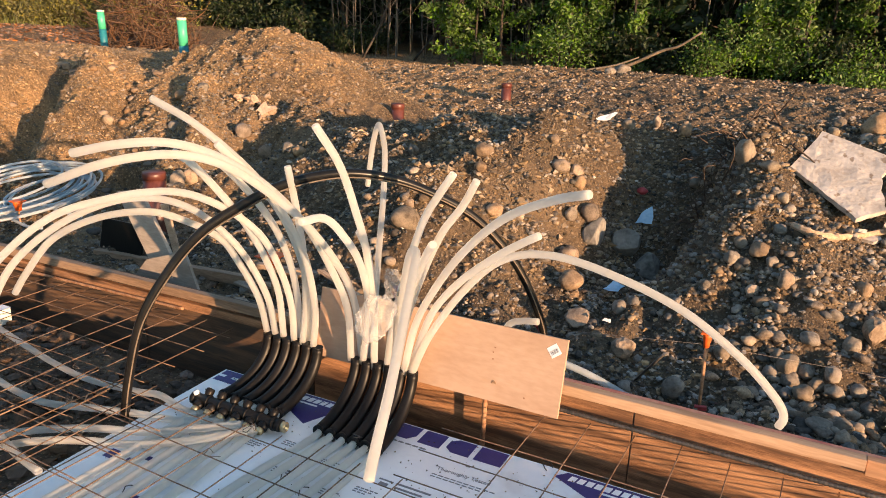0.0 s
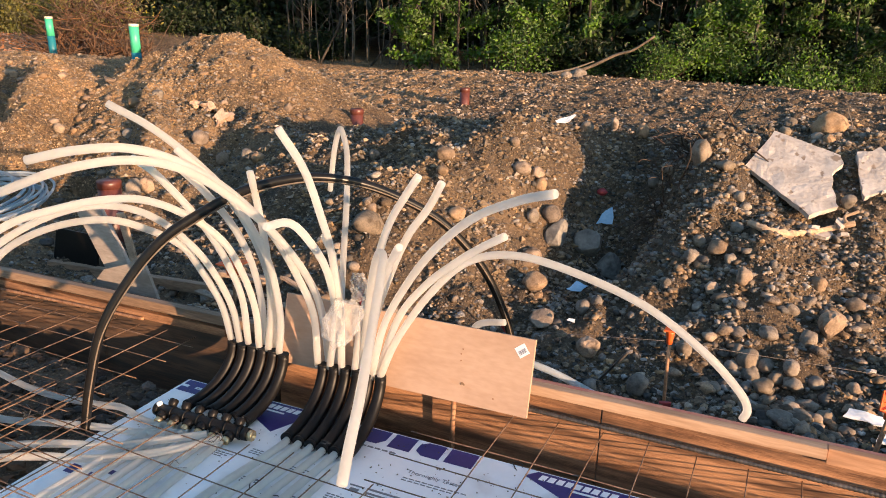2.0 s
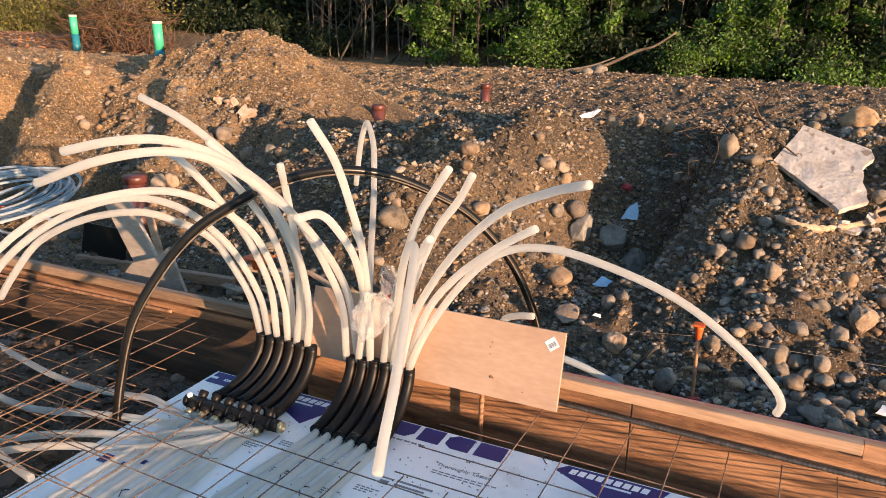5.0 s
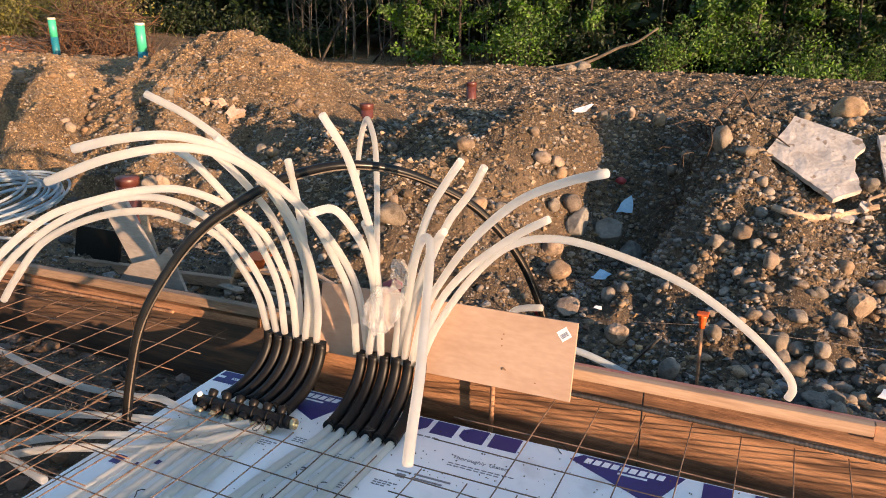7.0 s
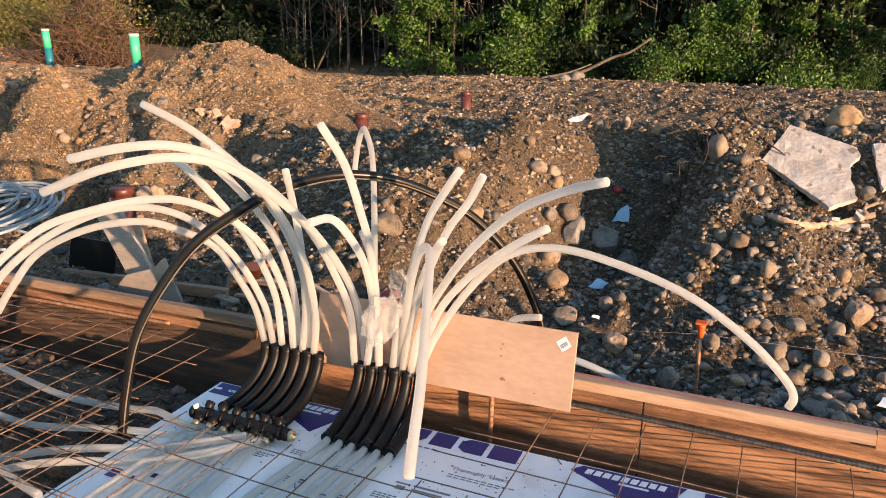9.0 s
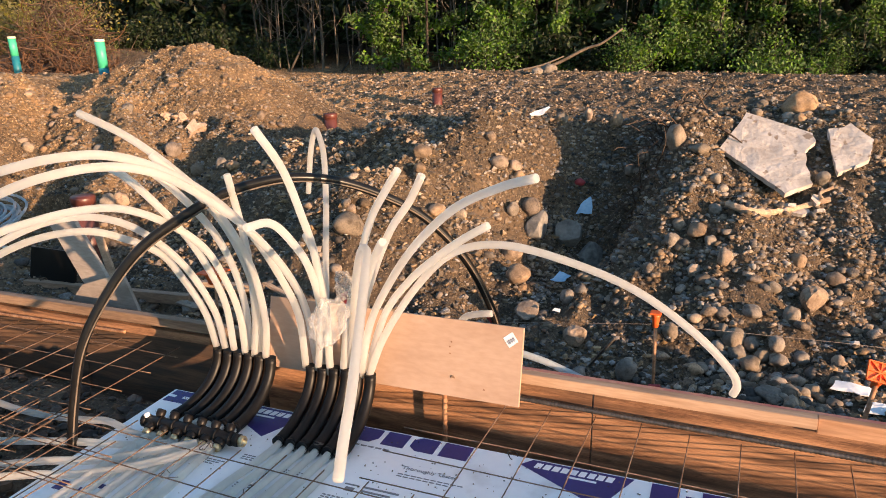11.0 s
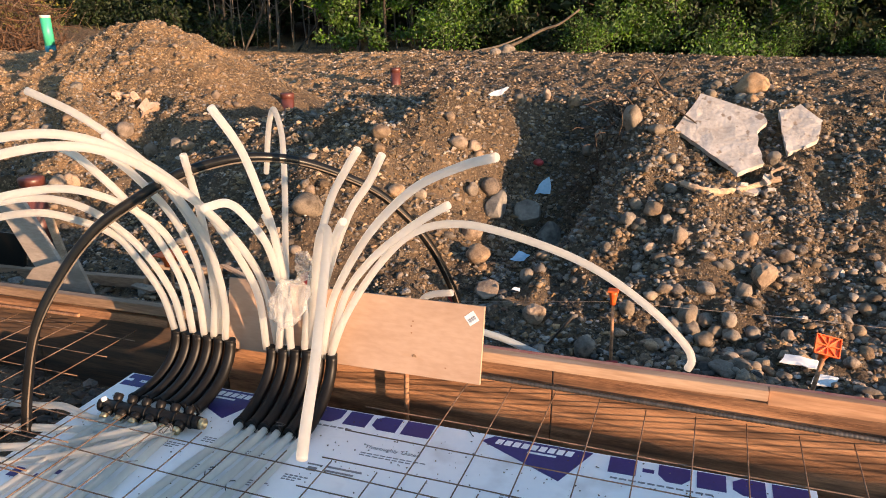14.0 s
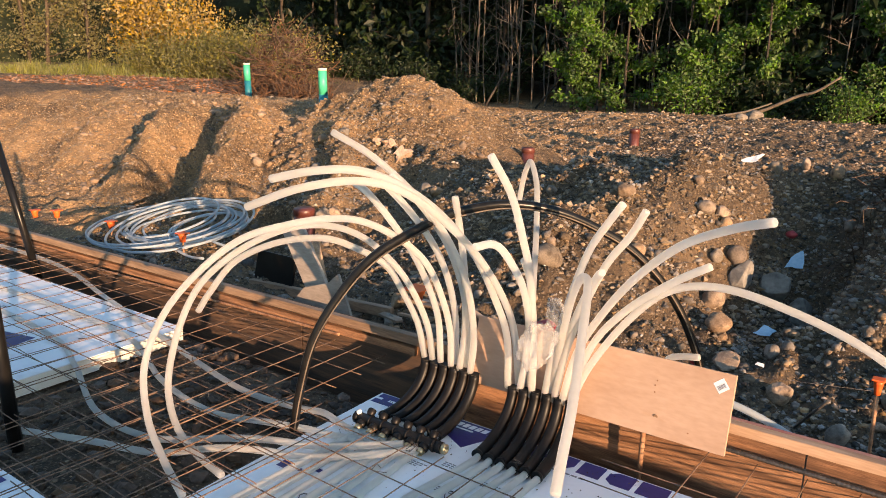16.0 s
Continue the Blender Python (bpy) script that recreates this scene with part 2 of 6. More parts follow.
M_PLASTER = mat("white_slab", (0.36, 0.315, 0.28), (0.57, 0.515, 0.47), 0.9, 9, fine=45, bump=0.9, dist=0.010, spots=(19, 0.61, 0.68, (0.25, 0.19, 0.145)))
M_MAROON = mat("maroon_pipe", (0.075, 0.022, 0.017), (0.13, 0.042, 0.032), 0.4, 8, fine=60, bump=0.05, dist=0.001)
M_GREEN = mat("green_pipe", (0.045, 0.42, 0.24), (0.07, 0.52, 0.31), 0.45, 6, fine=60, bump=0.05, dist=0.001)
M_TEAL = mat("teal_pipe_foot", (0.01, 0.14, 0.19), (0.02, 0.20, 0.25), 0.45, 6, fine=60, bump=0.05, dist=0.001)
M_CREAM = mat("cream_rim", (0.72, 0.68, 0.5), (0.8, 0.76, 0.6), 0.5, 6, fine=60, bump=0.05, dist=0.001)
M_ORANGE = mat("orange_cap", (0.75, 0.10, 0.02), (0.85, 0.16, 0.03), 0.45, 10, fine=60, bump=0.05, dist=0.001)
M_RED = mat("red_plastic", (0.30, 0.03, 0.035), (0.42, 0.06, 0.06), 0.5, 10, fine=60, bump=0.1, dist=0.001)
M_REDLINE = mat("red_paint", (0.36, 0.10, 0.085), (0.50, 0.27, 0.19), 0.7, 7, fine=50, bump=0.05, dist=0.001)
M_BARK = mat("bark", (0.020, 0.015, 0.011), (0.075, 0.058, 0.042), 0.9, 4, (1, 1, 0.3), 30, 0.8, 0.01, vary=0.35)
M_STEM = mat("sapling_bark", (0.055, 0.046, 0.038), (0.19, 0.16, 0.13), 0.9, 4, (1, 1, 0.3), 30, 0.6, 0.006, vary=0.4)
M_DEADWOOD = mat("dead_wood", (0.085, 0.067, 0.05), (0.21, 0.165, 0.125), 0.9, 4, fine=40, bump=0.6, dist=0.005, vary=0.2)
M_ROOT = mat("root", (0.045, 0.027, 0.018), (0.13, 0.085, 0.058), 0.9, 6, fine=40, bump=0.4, dist=0.004)
M_BRUSH = mat("brush_wood", (0.05, 0.026, 0.015), (0.165, 0.09, 0.05), 0.9, 6, fine=40, bump=0.4, dist=0.004, island=0.35)
M_SPLINT = mat("splintered_wood", (0.25, 0.165, 0.105), (0.47, 0.335, 0.225), 0.8, 5, (1, 6, 6), 40, 0.4, 0.003, vary=0.15)
M_PAPER = mat("white_scrap", (0.62, 0.66, 0.70), (0.8, 0.82, 0.84), 0.7, 8, fine=60, bump=0.2, dist=0.002)
M_BLUEPAPER = mat("pale_blue_scrap", (0.22, 0.40, 0.58), (0.38, 0.56, 0.72), 0.6, 8, fine=60, bump=0.2, dist=0.002)
M_STRING = mat("string", (0.24, 0.17, 0.13), (0.42, 0.33, 0.27), 0.8, 40, fine=90, bump=0.0)
# near-black green that stands for shade deep in the wood
M_WOODS = mat("woods_shade_sheet", (0.006, 0.010, 0.004), (0.024, 0.034, 0.012), 1.0, 0.6, fine=3.0, bump=0.8, dist=0.3)


def leaf_mat(name, dark, light, trans=0.35):
    m = mat(name, dark, light, 0.55, 1.2, fine=14, bump=0.0, island=0.35)
    nt = m.node_tree
    b, out = nt.nodes["Principled BSDF"], nt.nodes["Material Output"]
    tr = nt.nodes.new("ShaderNodeBsdfTranslucent")
    mx = nt.nodes.new("ShaderNodeMixShader")
    mx.inputs["Fac"].default_value = trans
    src = b.inputs["Base Color"].links[0].from_socket
    nt.links.new(src, tr.inputs["Color"])
    nt.links.new(b.outputs[0], mx.inputs[1])
    nt.links.new(tr.outputs[0], mx.inputs[2])
    nt.links.new(mx.outputs[0], out.inputs["Surface"])
    return m


M_LEAF = leaf_mat("green_leaf", (0.022, 0.066, 0.010), (0.17, 0.31, 0.045), 0.38)
# darker copy of the green leaf, with the wood's shade put into its colour
M_LEAFSHADE = leaf_mat("shaded_leaf", (0.0124, 0.026, 0.00744), (0.031, 0.0527, 0.0136))
M_LEAFGOLD = leaf_mat("golden_leaf", (0.24, 0.165, 0.03), (0.54, 0.355, 0.065))
M_LEAFOLIVE = leaf_mat("olive_leaf", (0.085, 0.09, 0.022), (0.25, 0.225, 0.065))
M_LEAFPALE = leaf_mat("grey_green_leaf", (0.10, 0.10, 0.04), (0.26, 0.225, 0.09))
M_GRASS = leaf_mat("grass_blade", (0.09, 0.12, 0.025), (0.30, 0.29, 0.075))

for _m, _share in ((M_PEX, 0.76), (M_COIL, 0.6)):  # milky plastic lets much of the light through
    _nt = _m.node_tree
    _t, _x = _nt.nodes.new("ShaderNodeBsdfTranslucent"), _nt.nodes.new("ShaderNodeMixShader")
    _x.inputs["Fac"].default_value = _share
    _nt.links.new(_nt.nodes["Principled BSDF"].inputs["Base Color"].links[0].from_socket, _t.inputs["Color"])
    _nt.links.new(_nt.nodes["Principled BSDF"].outputs[0], _x.inputs[1])
    _nt.links.new(_t.outputs[0], _x.inputs[2])
    _nt.links.new(_x.outputs[0], _nt.nodes["Material Output"].inputs["Surface"])

# clear crumpled film: part gloss, part see-through
M_BAG = bpy.data.materials.new("clear_film")
M_BAG.use_nodes = True
_b = M_BAG.node_tree.nodes["Principled BSDF"]
_b.inputs["Base Color"].default_value, _b.inputs["Roughness"].default_value, _b.inputs["Alpha"].default_value = (0.80, 0.79, 0.77, 1), 0.14, 0.30
_no = M_BAG.node_tree.nodes.new("ShaderNodeTexNoise")
_no.inputs["Scale"].default_value = 30
_bp = M_BAG.node_tree.nodes.new("ShaderNodeBump")
_bp.inputs["Strength"].default_value, _bp.inputs["Distance"].default_value = 0.8, 0.02
M_BAG.node_tree.links.new(_no.outputs["Fac"], _bp.inputs["Height"])
M_BAG.node_tree.links.new(_bp.outputs["Normal"], _b.inputs["Normal"])


# ---- building helpers ----
def thing(name, label, category, group="", kind="", at=(0, 0, 0)):
    ob = new(name)
    ob.empty_display_size = 0.1
    ob.matrix_world = Matrix.Translation(at)
    return tagged(ob, label, category, group, kind)


def part(name, bm, material, parent=None, label="", smooth=False):
    """Links a bmesh, given in world places, as one mesh object under its thing."""
    me = bpy.data.meshes.new(name)
    if smooth:
        for f in bm.faces:
            f.smooth = True
    bm.to_mesh(me)
    bm.free()
    me.materials.append(material)
    ob = new(name, me)
    if parent:
        ob.parent = parent
        base = parent.matrix_basis.copy()
        p = parent.parent
        while p:
            base = p.matrix_basis @ base
            p = p.parent
        ob.matrix_parent_inverse = base.inverted()
    if label:
        ob["label"] = label
    return ob


def np_mesh(name, v, f, material, smooth=False):
    me = bpy.data.meshes.new(name)
    v, f = np.asarray(v, np.float32), np.asarray(f, np.int32)
    me.vertices.add(len(v))
    me.vertices.foreach_set("co", v.ravel())
    me.loops.add(f.size)
    me.loops.foreach_set("vertex_index", f.ravel())
    me.polygons.add(len(f))
    me.polygons.foreach_set("loop_start", np.arange(len(f), dtype=np.int32) * f.shape[1])
    me.polygons.foreach_set("use_smooth", np.full(len(f), smooth))
    me.update(calc_edges=True)
    me.validate()
    me.materials.append(material)
    return me


def box(bm, lo, hi, m=None, bevel=0.0):
    """A box from corner to corner, turned by m, with its edges rounded off."""
    c = [(a + b) / 2 for a, b in zip(lo, hi)]
    s = [b - a for a, b in zip(lo, hi)]
    geo = bmesh.ops.create_cube(bm, size=1, matrix=(m or Matrix()) @ Matrix.Translation(c) @ Matrix.Diagonal((*s, 1)))
    if bevel:
        edges = {e for v in geo["verts"] for e in v.link_edges}
        bmesh.ops.bevel(bm, geom=list(edges), offset=bevel, segments=2, affect="EDGES", profile=0.6)
    return bm


def spline(pts, per=8):
    """Points of a smooth curve through pts."""
    p = [Vector(q) for q in pts]
    p = [p[0] * 2 - p[1], *p, p[-1] * 2 - p[-2]]
    out = []
    for i in range(1, len(p) - 2):
        a, b, c, d = p[i - 1:i + 3]
        for k in range(per):
            t = k / per
            out.append(0.5 * (2 * b + (c - a) * t + (2 * a - 5 * b + 4 * c - d) * t * t + (3 * b - a - 3 * c + d) * t ** 3))
    return out + [p[-2]]


def sweep(bm, line, radius, sides=10, ends=True, hollow=0.0):
    """A round bar along a line; radius: a number or one per point."""
    n = len(line)
    rad = radius if isinstance(radius, (list, tuple)) else [radius] * n
    up = Vector((0, 0, 1))
    t0 = (line[1] - line[0]).normalized()
    if abs(t0.z) > 0.9:
        up = Vector((1, 0, 0))
    side = t0.cross(up).normalized()
    rings = []
    for i in range(n):
        t = (line[min(i + 1, n - 1)] - line[max(i - 1, 0)]).normalized()
        side = (side - t * side.dot(t)).normalized()
        other = t.cross(side)
        rings.append([bm.verts.new(line[i] + (side * math.cos(a) + other * math.sin(a)) * rad[i]) for a in [2 * math.pi * k / sides for k in range(sides)]])
    for a, b in zip(rings, rings[1:]):
        for k in range(sides):
            f = bm.faces.new((a[k], a[(k + 1) % sides], b[(k + 1) % sides], b[k]))
            f.smooth = True
    if ends:
        bm.faces.new(rings[0][::-1])
        last = rings[-1]
        if hollow:
            c = sum((v.co for v in last), Vector()) / sides
            t = (line[-1] - line[-2]).normalized()
            inner = [bm.verts.new(c + (v.co - c) * hollow) for v in last]
            deep = [bm.verts.new(v.co - t * rad[-1] * 2) for v in inner]
            for k in range(sides):
                bm.faces.new((last[k], last[(k + 1) % sides], inner[(k + 1) % sides], inner[k]))
                bm.faces.new((inner[k], inner[(k + 1) % sides], deep[(k + 1) % sides], deep[k]))
            bm.faces.new(deep)
        else:
            bm.faces.new(last)
    return bm


def bar(bm, a, b, radius, sides=6):
    return sweep(bm, [Vector(a), Vector(b)], radius, sides)


def lathe(bm, profile, at, axis=(0, 0, 1), sides=20):
    """A turned shape: profile of (radius, height) along the axis."""
    q = Vector((0, 0, 1)).rotation_difference(Vector(axis)).to_matrix()
    rings = []
    for r, h in profile:
        rings.append([bm.verts.new(Vector(at) + q @ Vector((r * math.cos(2 * math.pi * k / sides), r * math.sin(2 * math.pi * k / sides), h))) for k in range(sides)])
    for a, b in zip(rings, rings[1:]):
        for k in range(sides):
            bm.faces.new((a[k], a[(k + 1) % sides], b[(k + 1) % sides], b[k])).smooth = True
    bm.faces.new(rings[0][::-1])
    bm.faces.new(rings[-1])
    return bm


def outline(bm, pts, thick, m=None):
    """A flat piece with the outline pts (x, y), thick upwards, placed by m."""
    m = m or Matrix()
    lo = [bm.verts.new(m @ Vector((x, y, 0))) for x, y in pts]
    hi = [bm.verts.new(m @ Vector((x, y, thick))) for x, y in pts]
    n = len(pts)
    bm.faces.new(hi)
    bm.faces.new(lo[::-1])
    for k in range(n):
        bm.faces.new((lo[k], lo[(k + 1) % n], hi[(k + 1) % n], hi[k]))
    return bm


def rock(bm, at, size, seed, sub=3, rough=0.25, cut=0, turn=0.0):
    """A worn stone; cut: flat broken faces."""
    rnd = random.Random(seed)
    geo = bmesh.ops.create_icosphere(bm, subdivisions=sub, radius=1)
    planes = []
    for _ in range(cut):
        d = Vector((rnd.uniform(-1, 1), rnd.uniform(-1, 1), rnd.uniform(-0.6, 1))).normalized()
        planes.append((d, rnd.uniform(0.5, 0.72)))
    off = Vector((seed * 3.1, seed * 1.7, seed * 0.9))
    m = Matrix.Rotation(turn, 3, "Z")
    for v in geo["verts"]:
        c = v.co * (1 + rough * noise.noise(v.co * 1.1 + off) + rough * 0.42 * noise.noise(v.co * 2.7 + off) + rough * 0.14 * noise.noise(v.co * 6.5 + off))
        for d, k in planes:
            over = c.dot(d) - k
            if over > 0:
                c -= d * over * 0.92
        v.co = m @ Vector((c.x * size[0], c.y * size[1], c.z * size[2])) + Vector(at)
    for f in bm.faces:
        f.smooth = cut == 0
    return bm


# ---- the ground ----
def smooth01(a, b, v):
    t = min(1.0, max(0.0, (v - a) / (b - a)))
    return t * t * (3 - 2 * t)


HUMPS = [  # x, y, rise, reach along x, reach along y
    (-1.42, 1.72, 0.33, 0.40, 0.40), (-1.10, 2.30, 0.14, 0.36, 0.40), (0.95, 3.10, 0.12, 0.60, 0.40), (0.66, 2.15, 0.195, 0.26, 0.40), (0.33, 2.15, 0.13, 0.20, 0.40),
    (-0.75, 3.45, 0.10, 0.5, 0.22), (-2.3, 2.3, 0.08, 0.40, 0.30), (-0.20, 2.38, -0.22, 0.28, 0.50), (-0.46, 2.05, -0.20, 0.30, 0.38), (-0.35, 2.5, -0.07, 0.25, 0.25), (-0.06, 2.50, -0.27, 0.20, 0.36), (0.70, 2.52, -0.07, 0.24, 0.24), (-4.0, 3.4, 0.15, 0.5, 0.35), (0.95, 3.6, 0.12, 0.5, 0.3), (-0.32, 3.45, 0.05, 0.34, 0.20), (-3.3, 4.8, -0.22, 0.8, 0.6), (-2.85, 3.75, -0.20, 0.45, 0.35), (1.9, 2.6, 0.12, 0.50, 0.6),
    (2.45, 3.85, 0.50, 0.60, 0.40), (0.27, 2.78, 0.14, 0.13, 0.13), (-0.26, 2.85, -0.17, 0.27, 0.32), (0.66, 2.66, -0.06, 0.13, 0.13), (-0.05, 3.25, -0.05, 0.25, 0.2), (-3.3, 2.5, 0.10, 0.5, 0.35), (1.25, 1.75, -0.02, 0.35, 0.25), (0.50, 2.80, 0.10, 0.24, 0.35), (0.27, 2.55, 0.07, 0.20, 0.30),
    (-0.84, 2.58, 0.13, 0.24, 0.42), (-1.75, 3.0, 0.08, 0.25, 0.3), (1.50, 2.0, -0.06, 0.22, 0.30), (-0.25, 3.1, -0.06, 0.25, 0.25),
]


def crest_height(x):
    return 0.36 + 0.10 * smooth01(-3.4, -2.5, x) + 0.195 * smooth01(-2.40, -1.30, x) - 0.03 * smooth01(-0.9, -0.3, x) + 0.28 * smooth01(-3.6, -6.2, x)


def ground_z(x, y):
    left = smooth01(-2.2, -4.6, x)
    if y < 0.33:
        # unseen bank behind the camera, added and shaped to shade boards and form foot
        near = 0.174 * x - 0.985 * y + 0.25 * noise.noise((x * 0.5, y * 0.5, 21.0))
        tall = 0.70 + 0.23 * smooth01(0.2, 0.9, x) * (1 - smooth01(2.5, 3.1, x)) + 0.265 * smooth01(4.2, 5.2, x) + 0.045 * smooth01(4.6, 5.4, x) - 0.125 * smooth01(5.5, 6.8, x)
        bank = (tall + 0.05 * noise.noise((x * 1.3, 0.0, 22.0))) * smooth01(2.75, 3.6, near) * smooth01(-9.0, -6.0, x)
        return bank - 0.10 - 0.17 * smooth01(0.05, 0.14, y) + 0.018 * noise.noise((x * 4, y * 4, 3.0)) + 0.008 * noise.noise((x * 17, y * 17, 1.0))
    toe, crest = 1.20 + 0.65 * left, 3.20 + 0.80 * left - 0.32 * smooth01(-3.0, -2.2, x) * (1 - smooth01(-0.75, -0.35, x))
    k = smooth01(toe, crest, y)
    foot = -0.16 + 0.06 * left
    away = smooth01(-4, -8, x)
    field = 0.12 + (0.31 - 0.18 * away) * smooth01(5.0, 11.0, y) - (0.15 - 0.04 * away) * smooth01(11.0, 13.2, y)
    field += (0.63 - field) * smooth01(-5.2, -7.2, x) * (1 - smooth01(6.2, 8.6, y) * smooth01(-17, -12, x))
    top = crest_height(x)
    z = foot + (top - foot) * k
    z += (field - top) * smooth01(crest + 0.05, crest + 1.5, y)
    for hx, hy, h, rx, ry in HUMPS:
        d = ((x - hx) / rx) ** 2 + ((y - hy) / ry) ** 2
        if d < 9:
            z += h * math.exp(-d)
    # spoil ridges on the far bank
    if left > 0:
        q = 0.8 * x + 0.6 * y
        s = (q + 2.95) / 1.15 + 0.20 * noise.noise((x * 0.9, y * 0.9, 11.0)) + 0.10 * noise.noise((x * 2.3, y * 2.3, 13.0))
        big = 0.28 + 0.72 * smooth01(-4.35, -3.9, q) - 0.35 * smooth01(-2.9, -2.5, q)
        s -= math.floor(s)
        ridge = 1 - s / 0.62 if s < 0.62 else (s - 0.62) / 0.38
        z += left * big * (0.68 + 0.15 * noise.noise((x * 0.5, y * 0.5, 12.0))) * (ridge * ridge * (3 - 2 * ridge) - 0.5) * smooth01(toe - 0.1, toe + 0.5, y) * (1 - smooth01(crest - 0.7, crest + 0.4, y))
    # the heap
    r = math.hypot(x + 5.15 if x < -5.15 else 1.15 * max(0.0, x + 4.9), (y - 4.75) / 0.95)
    if r < 2.4:
        z = max(z, 1.22 - 0.52 * max(0.0, math.sqrt(r * r + 0.05) - 0.02) + 0.05 * noise.noise((x * 2, y * 2, 0.5)))
    # lumps, clods, wheel ruts
    lump = smooth01(0.4, 1.3, y)
    rough = lump * (1.25 - 0.65 * smooth01(4.6, 6.0, y))
    z += rough * (0.050 * noise.noise((x * 1.5, y * 1.5, 7.0)) + 0.052 * noise.noise((x * 3.4, y * 3.4, 2.0)) + 0.042 * noise.noise((x * 8, y * 8, 5.0)))
    if y < 4.6 and -6 < x < 3:
        cl = noise.noise((x * 6.5, y * 6.5, 31.0))
        z += lump * (0.062 * max(0.0, cl - 0.05) + 0.032 * abs(noise.noise((x * 13, y * 13, 32.0))) + 0.014 * noise.noise((x * 30, y * 30, 33.0)))
    if x < -4.8 and y < 6.5:
        z += lump * smooth01(-4.8, -5.6, x) * (0.05 * max(0.0, noise.noise((x * 3.6, y * 3.6, 51.0))) + 0.030 * noise.noise((x * 8.5, y * 8.5, 52.0)))
    if y < 9:
        z += (0.3 + 0.7 * lump) * 0.016 * noise.noise((x * 19, y * 19, 9.0))
    if 4.2 < y < 12:
        z += smooth01(4.2, 5.0, y) * (0.026 * max(0.0, noise.noise((x * 4.2, y * 4.2, 41.0))) + 0.016 * noise.noise((x * 10, y * 10, 42.0)))
    if y > 5.2:
        rut = smooth01(5.2, 6.2, y) * (1 - smooth01(15, 18, y))
        z += rut * (0.016 * math.sin((y * 1.0 + 0.12 * x + 0.7 * noise.noise((x * 0.4, y * 0.4, 0.0))) * 9) + 0.012 * math.sin((x * 0.9 - 0.4 * y + 0.3 * noise.noise((x * 0.7, y * 0.7, 2.0))) * 21) + 0.018 * noise.noise((x * 2.6, y * 2.6, 18.0)) + 0.018 * noise.noise((x * 6, y * 6, 8.0)))
        z += 0.0007 * max(0, y - 12) ** 1.5 * smooth01(-30, -8, -abs(x))
    return z


def steps(pairs):
    out = [pairs[0][0]]
    for a, b, s in pairs:
        n = max(1, round((b - a) / s))
        out += [a + (b - a) * (i + 1) / n for i in range(n)]
    return out


gx = steps([(-600, -60, 60), (-60, -24, 4), (-24, -13, 0.4), (-13, -8, 0.06), (-8, -5.4, 0.035), (-5.4, 2.6, 0.0225), (2.6, 12, 0.2), (12, 20, 1.2), (20, 60, 8), (60, 600, 60)])
gy = steps([(-600, -60, 60), (-60, -6, 6), (-6, -1.4, 0.15), (-1.4, 0.3, 0.06), (0.3, 4.3, 0.022), (4.3, 6.5, 0.045), (6.5, 12, 0.05), (12, 17, 0.13), (17, 40, 1.2), (40, 100, 10), (100, 600, 60)])
GX, GY = np.array(gx), np.array(gy)
GZ = np.array([[ground_z(x, y) if abs(x) < 61 and -7 < y < 101 else (0.6 if y > 0.3 or y < -7 else -0.1) for x in gx] for y in gy])
vx, vy = np.meshgrid(GX, GY)
gv = np.stack([vx.ravel(), vy.ravel(), GZ.ravel()], 1)
nx, ny = len(gx), len(gy)
ii = (np.arange(ny - 1)[:, None] * nx + np.arange(nx - 1)[None, :]).ravel()
gf = np.stack([ii, ii + 1, ii + 1 + nx, ii + nx], 1)
ground = new("ground", np_mesh("ground", gv, gf, M_SOIL, True))
tagged(ground, "bare brown gravelly soil, dug up into banks and heaps", "ground", kind="structure")


def on_ground(x, y):
    """The height of the soil sheet."""
    i = min(max(int(np.searchsorted(GX, x)) - 1, 0), nx - 2)
    j = min(max(int(np.searchsorted(GY, y)) - 1, 0), ny - 2)
    u, v = (x - GX[i]) / (GX[i + 1] - GX[i]), (y - GY[j]) / (GY[j + 1] - GY[j])
    return float((GZ[j, i] * (1 - u) + GZ[j, i + 1] * u) * (1 - v) + (GZ[j + 1, i] * (1 - u) + GZ[j + 1, i + 1] * u) * v)


# ---- scattered stones ----
def stone_shapes(count, sub, seed, rough=0.3):
    out = []
    for s in range(count):
        bm = bmesh.new()
        bmesh.ops.create_icosphere(bm, subdivisions=sub, radius=1)
        off = Vector((seed + s * 5.3, s * 2.9, seed))
        v = np.array([list(q.co * (1 + rough * noise.noise(q.co * 1.0 + off) + 0.3 * rough * noise.noise(q.co * 2.7 + off))) for q in bm.verts])
        f = np.array([[q.index for q in fc.verts] for fc in bm.faces])
        bm.free()
        out.append((v, f))
    return out


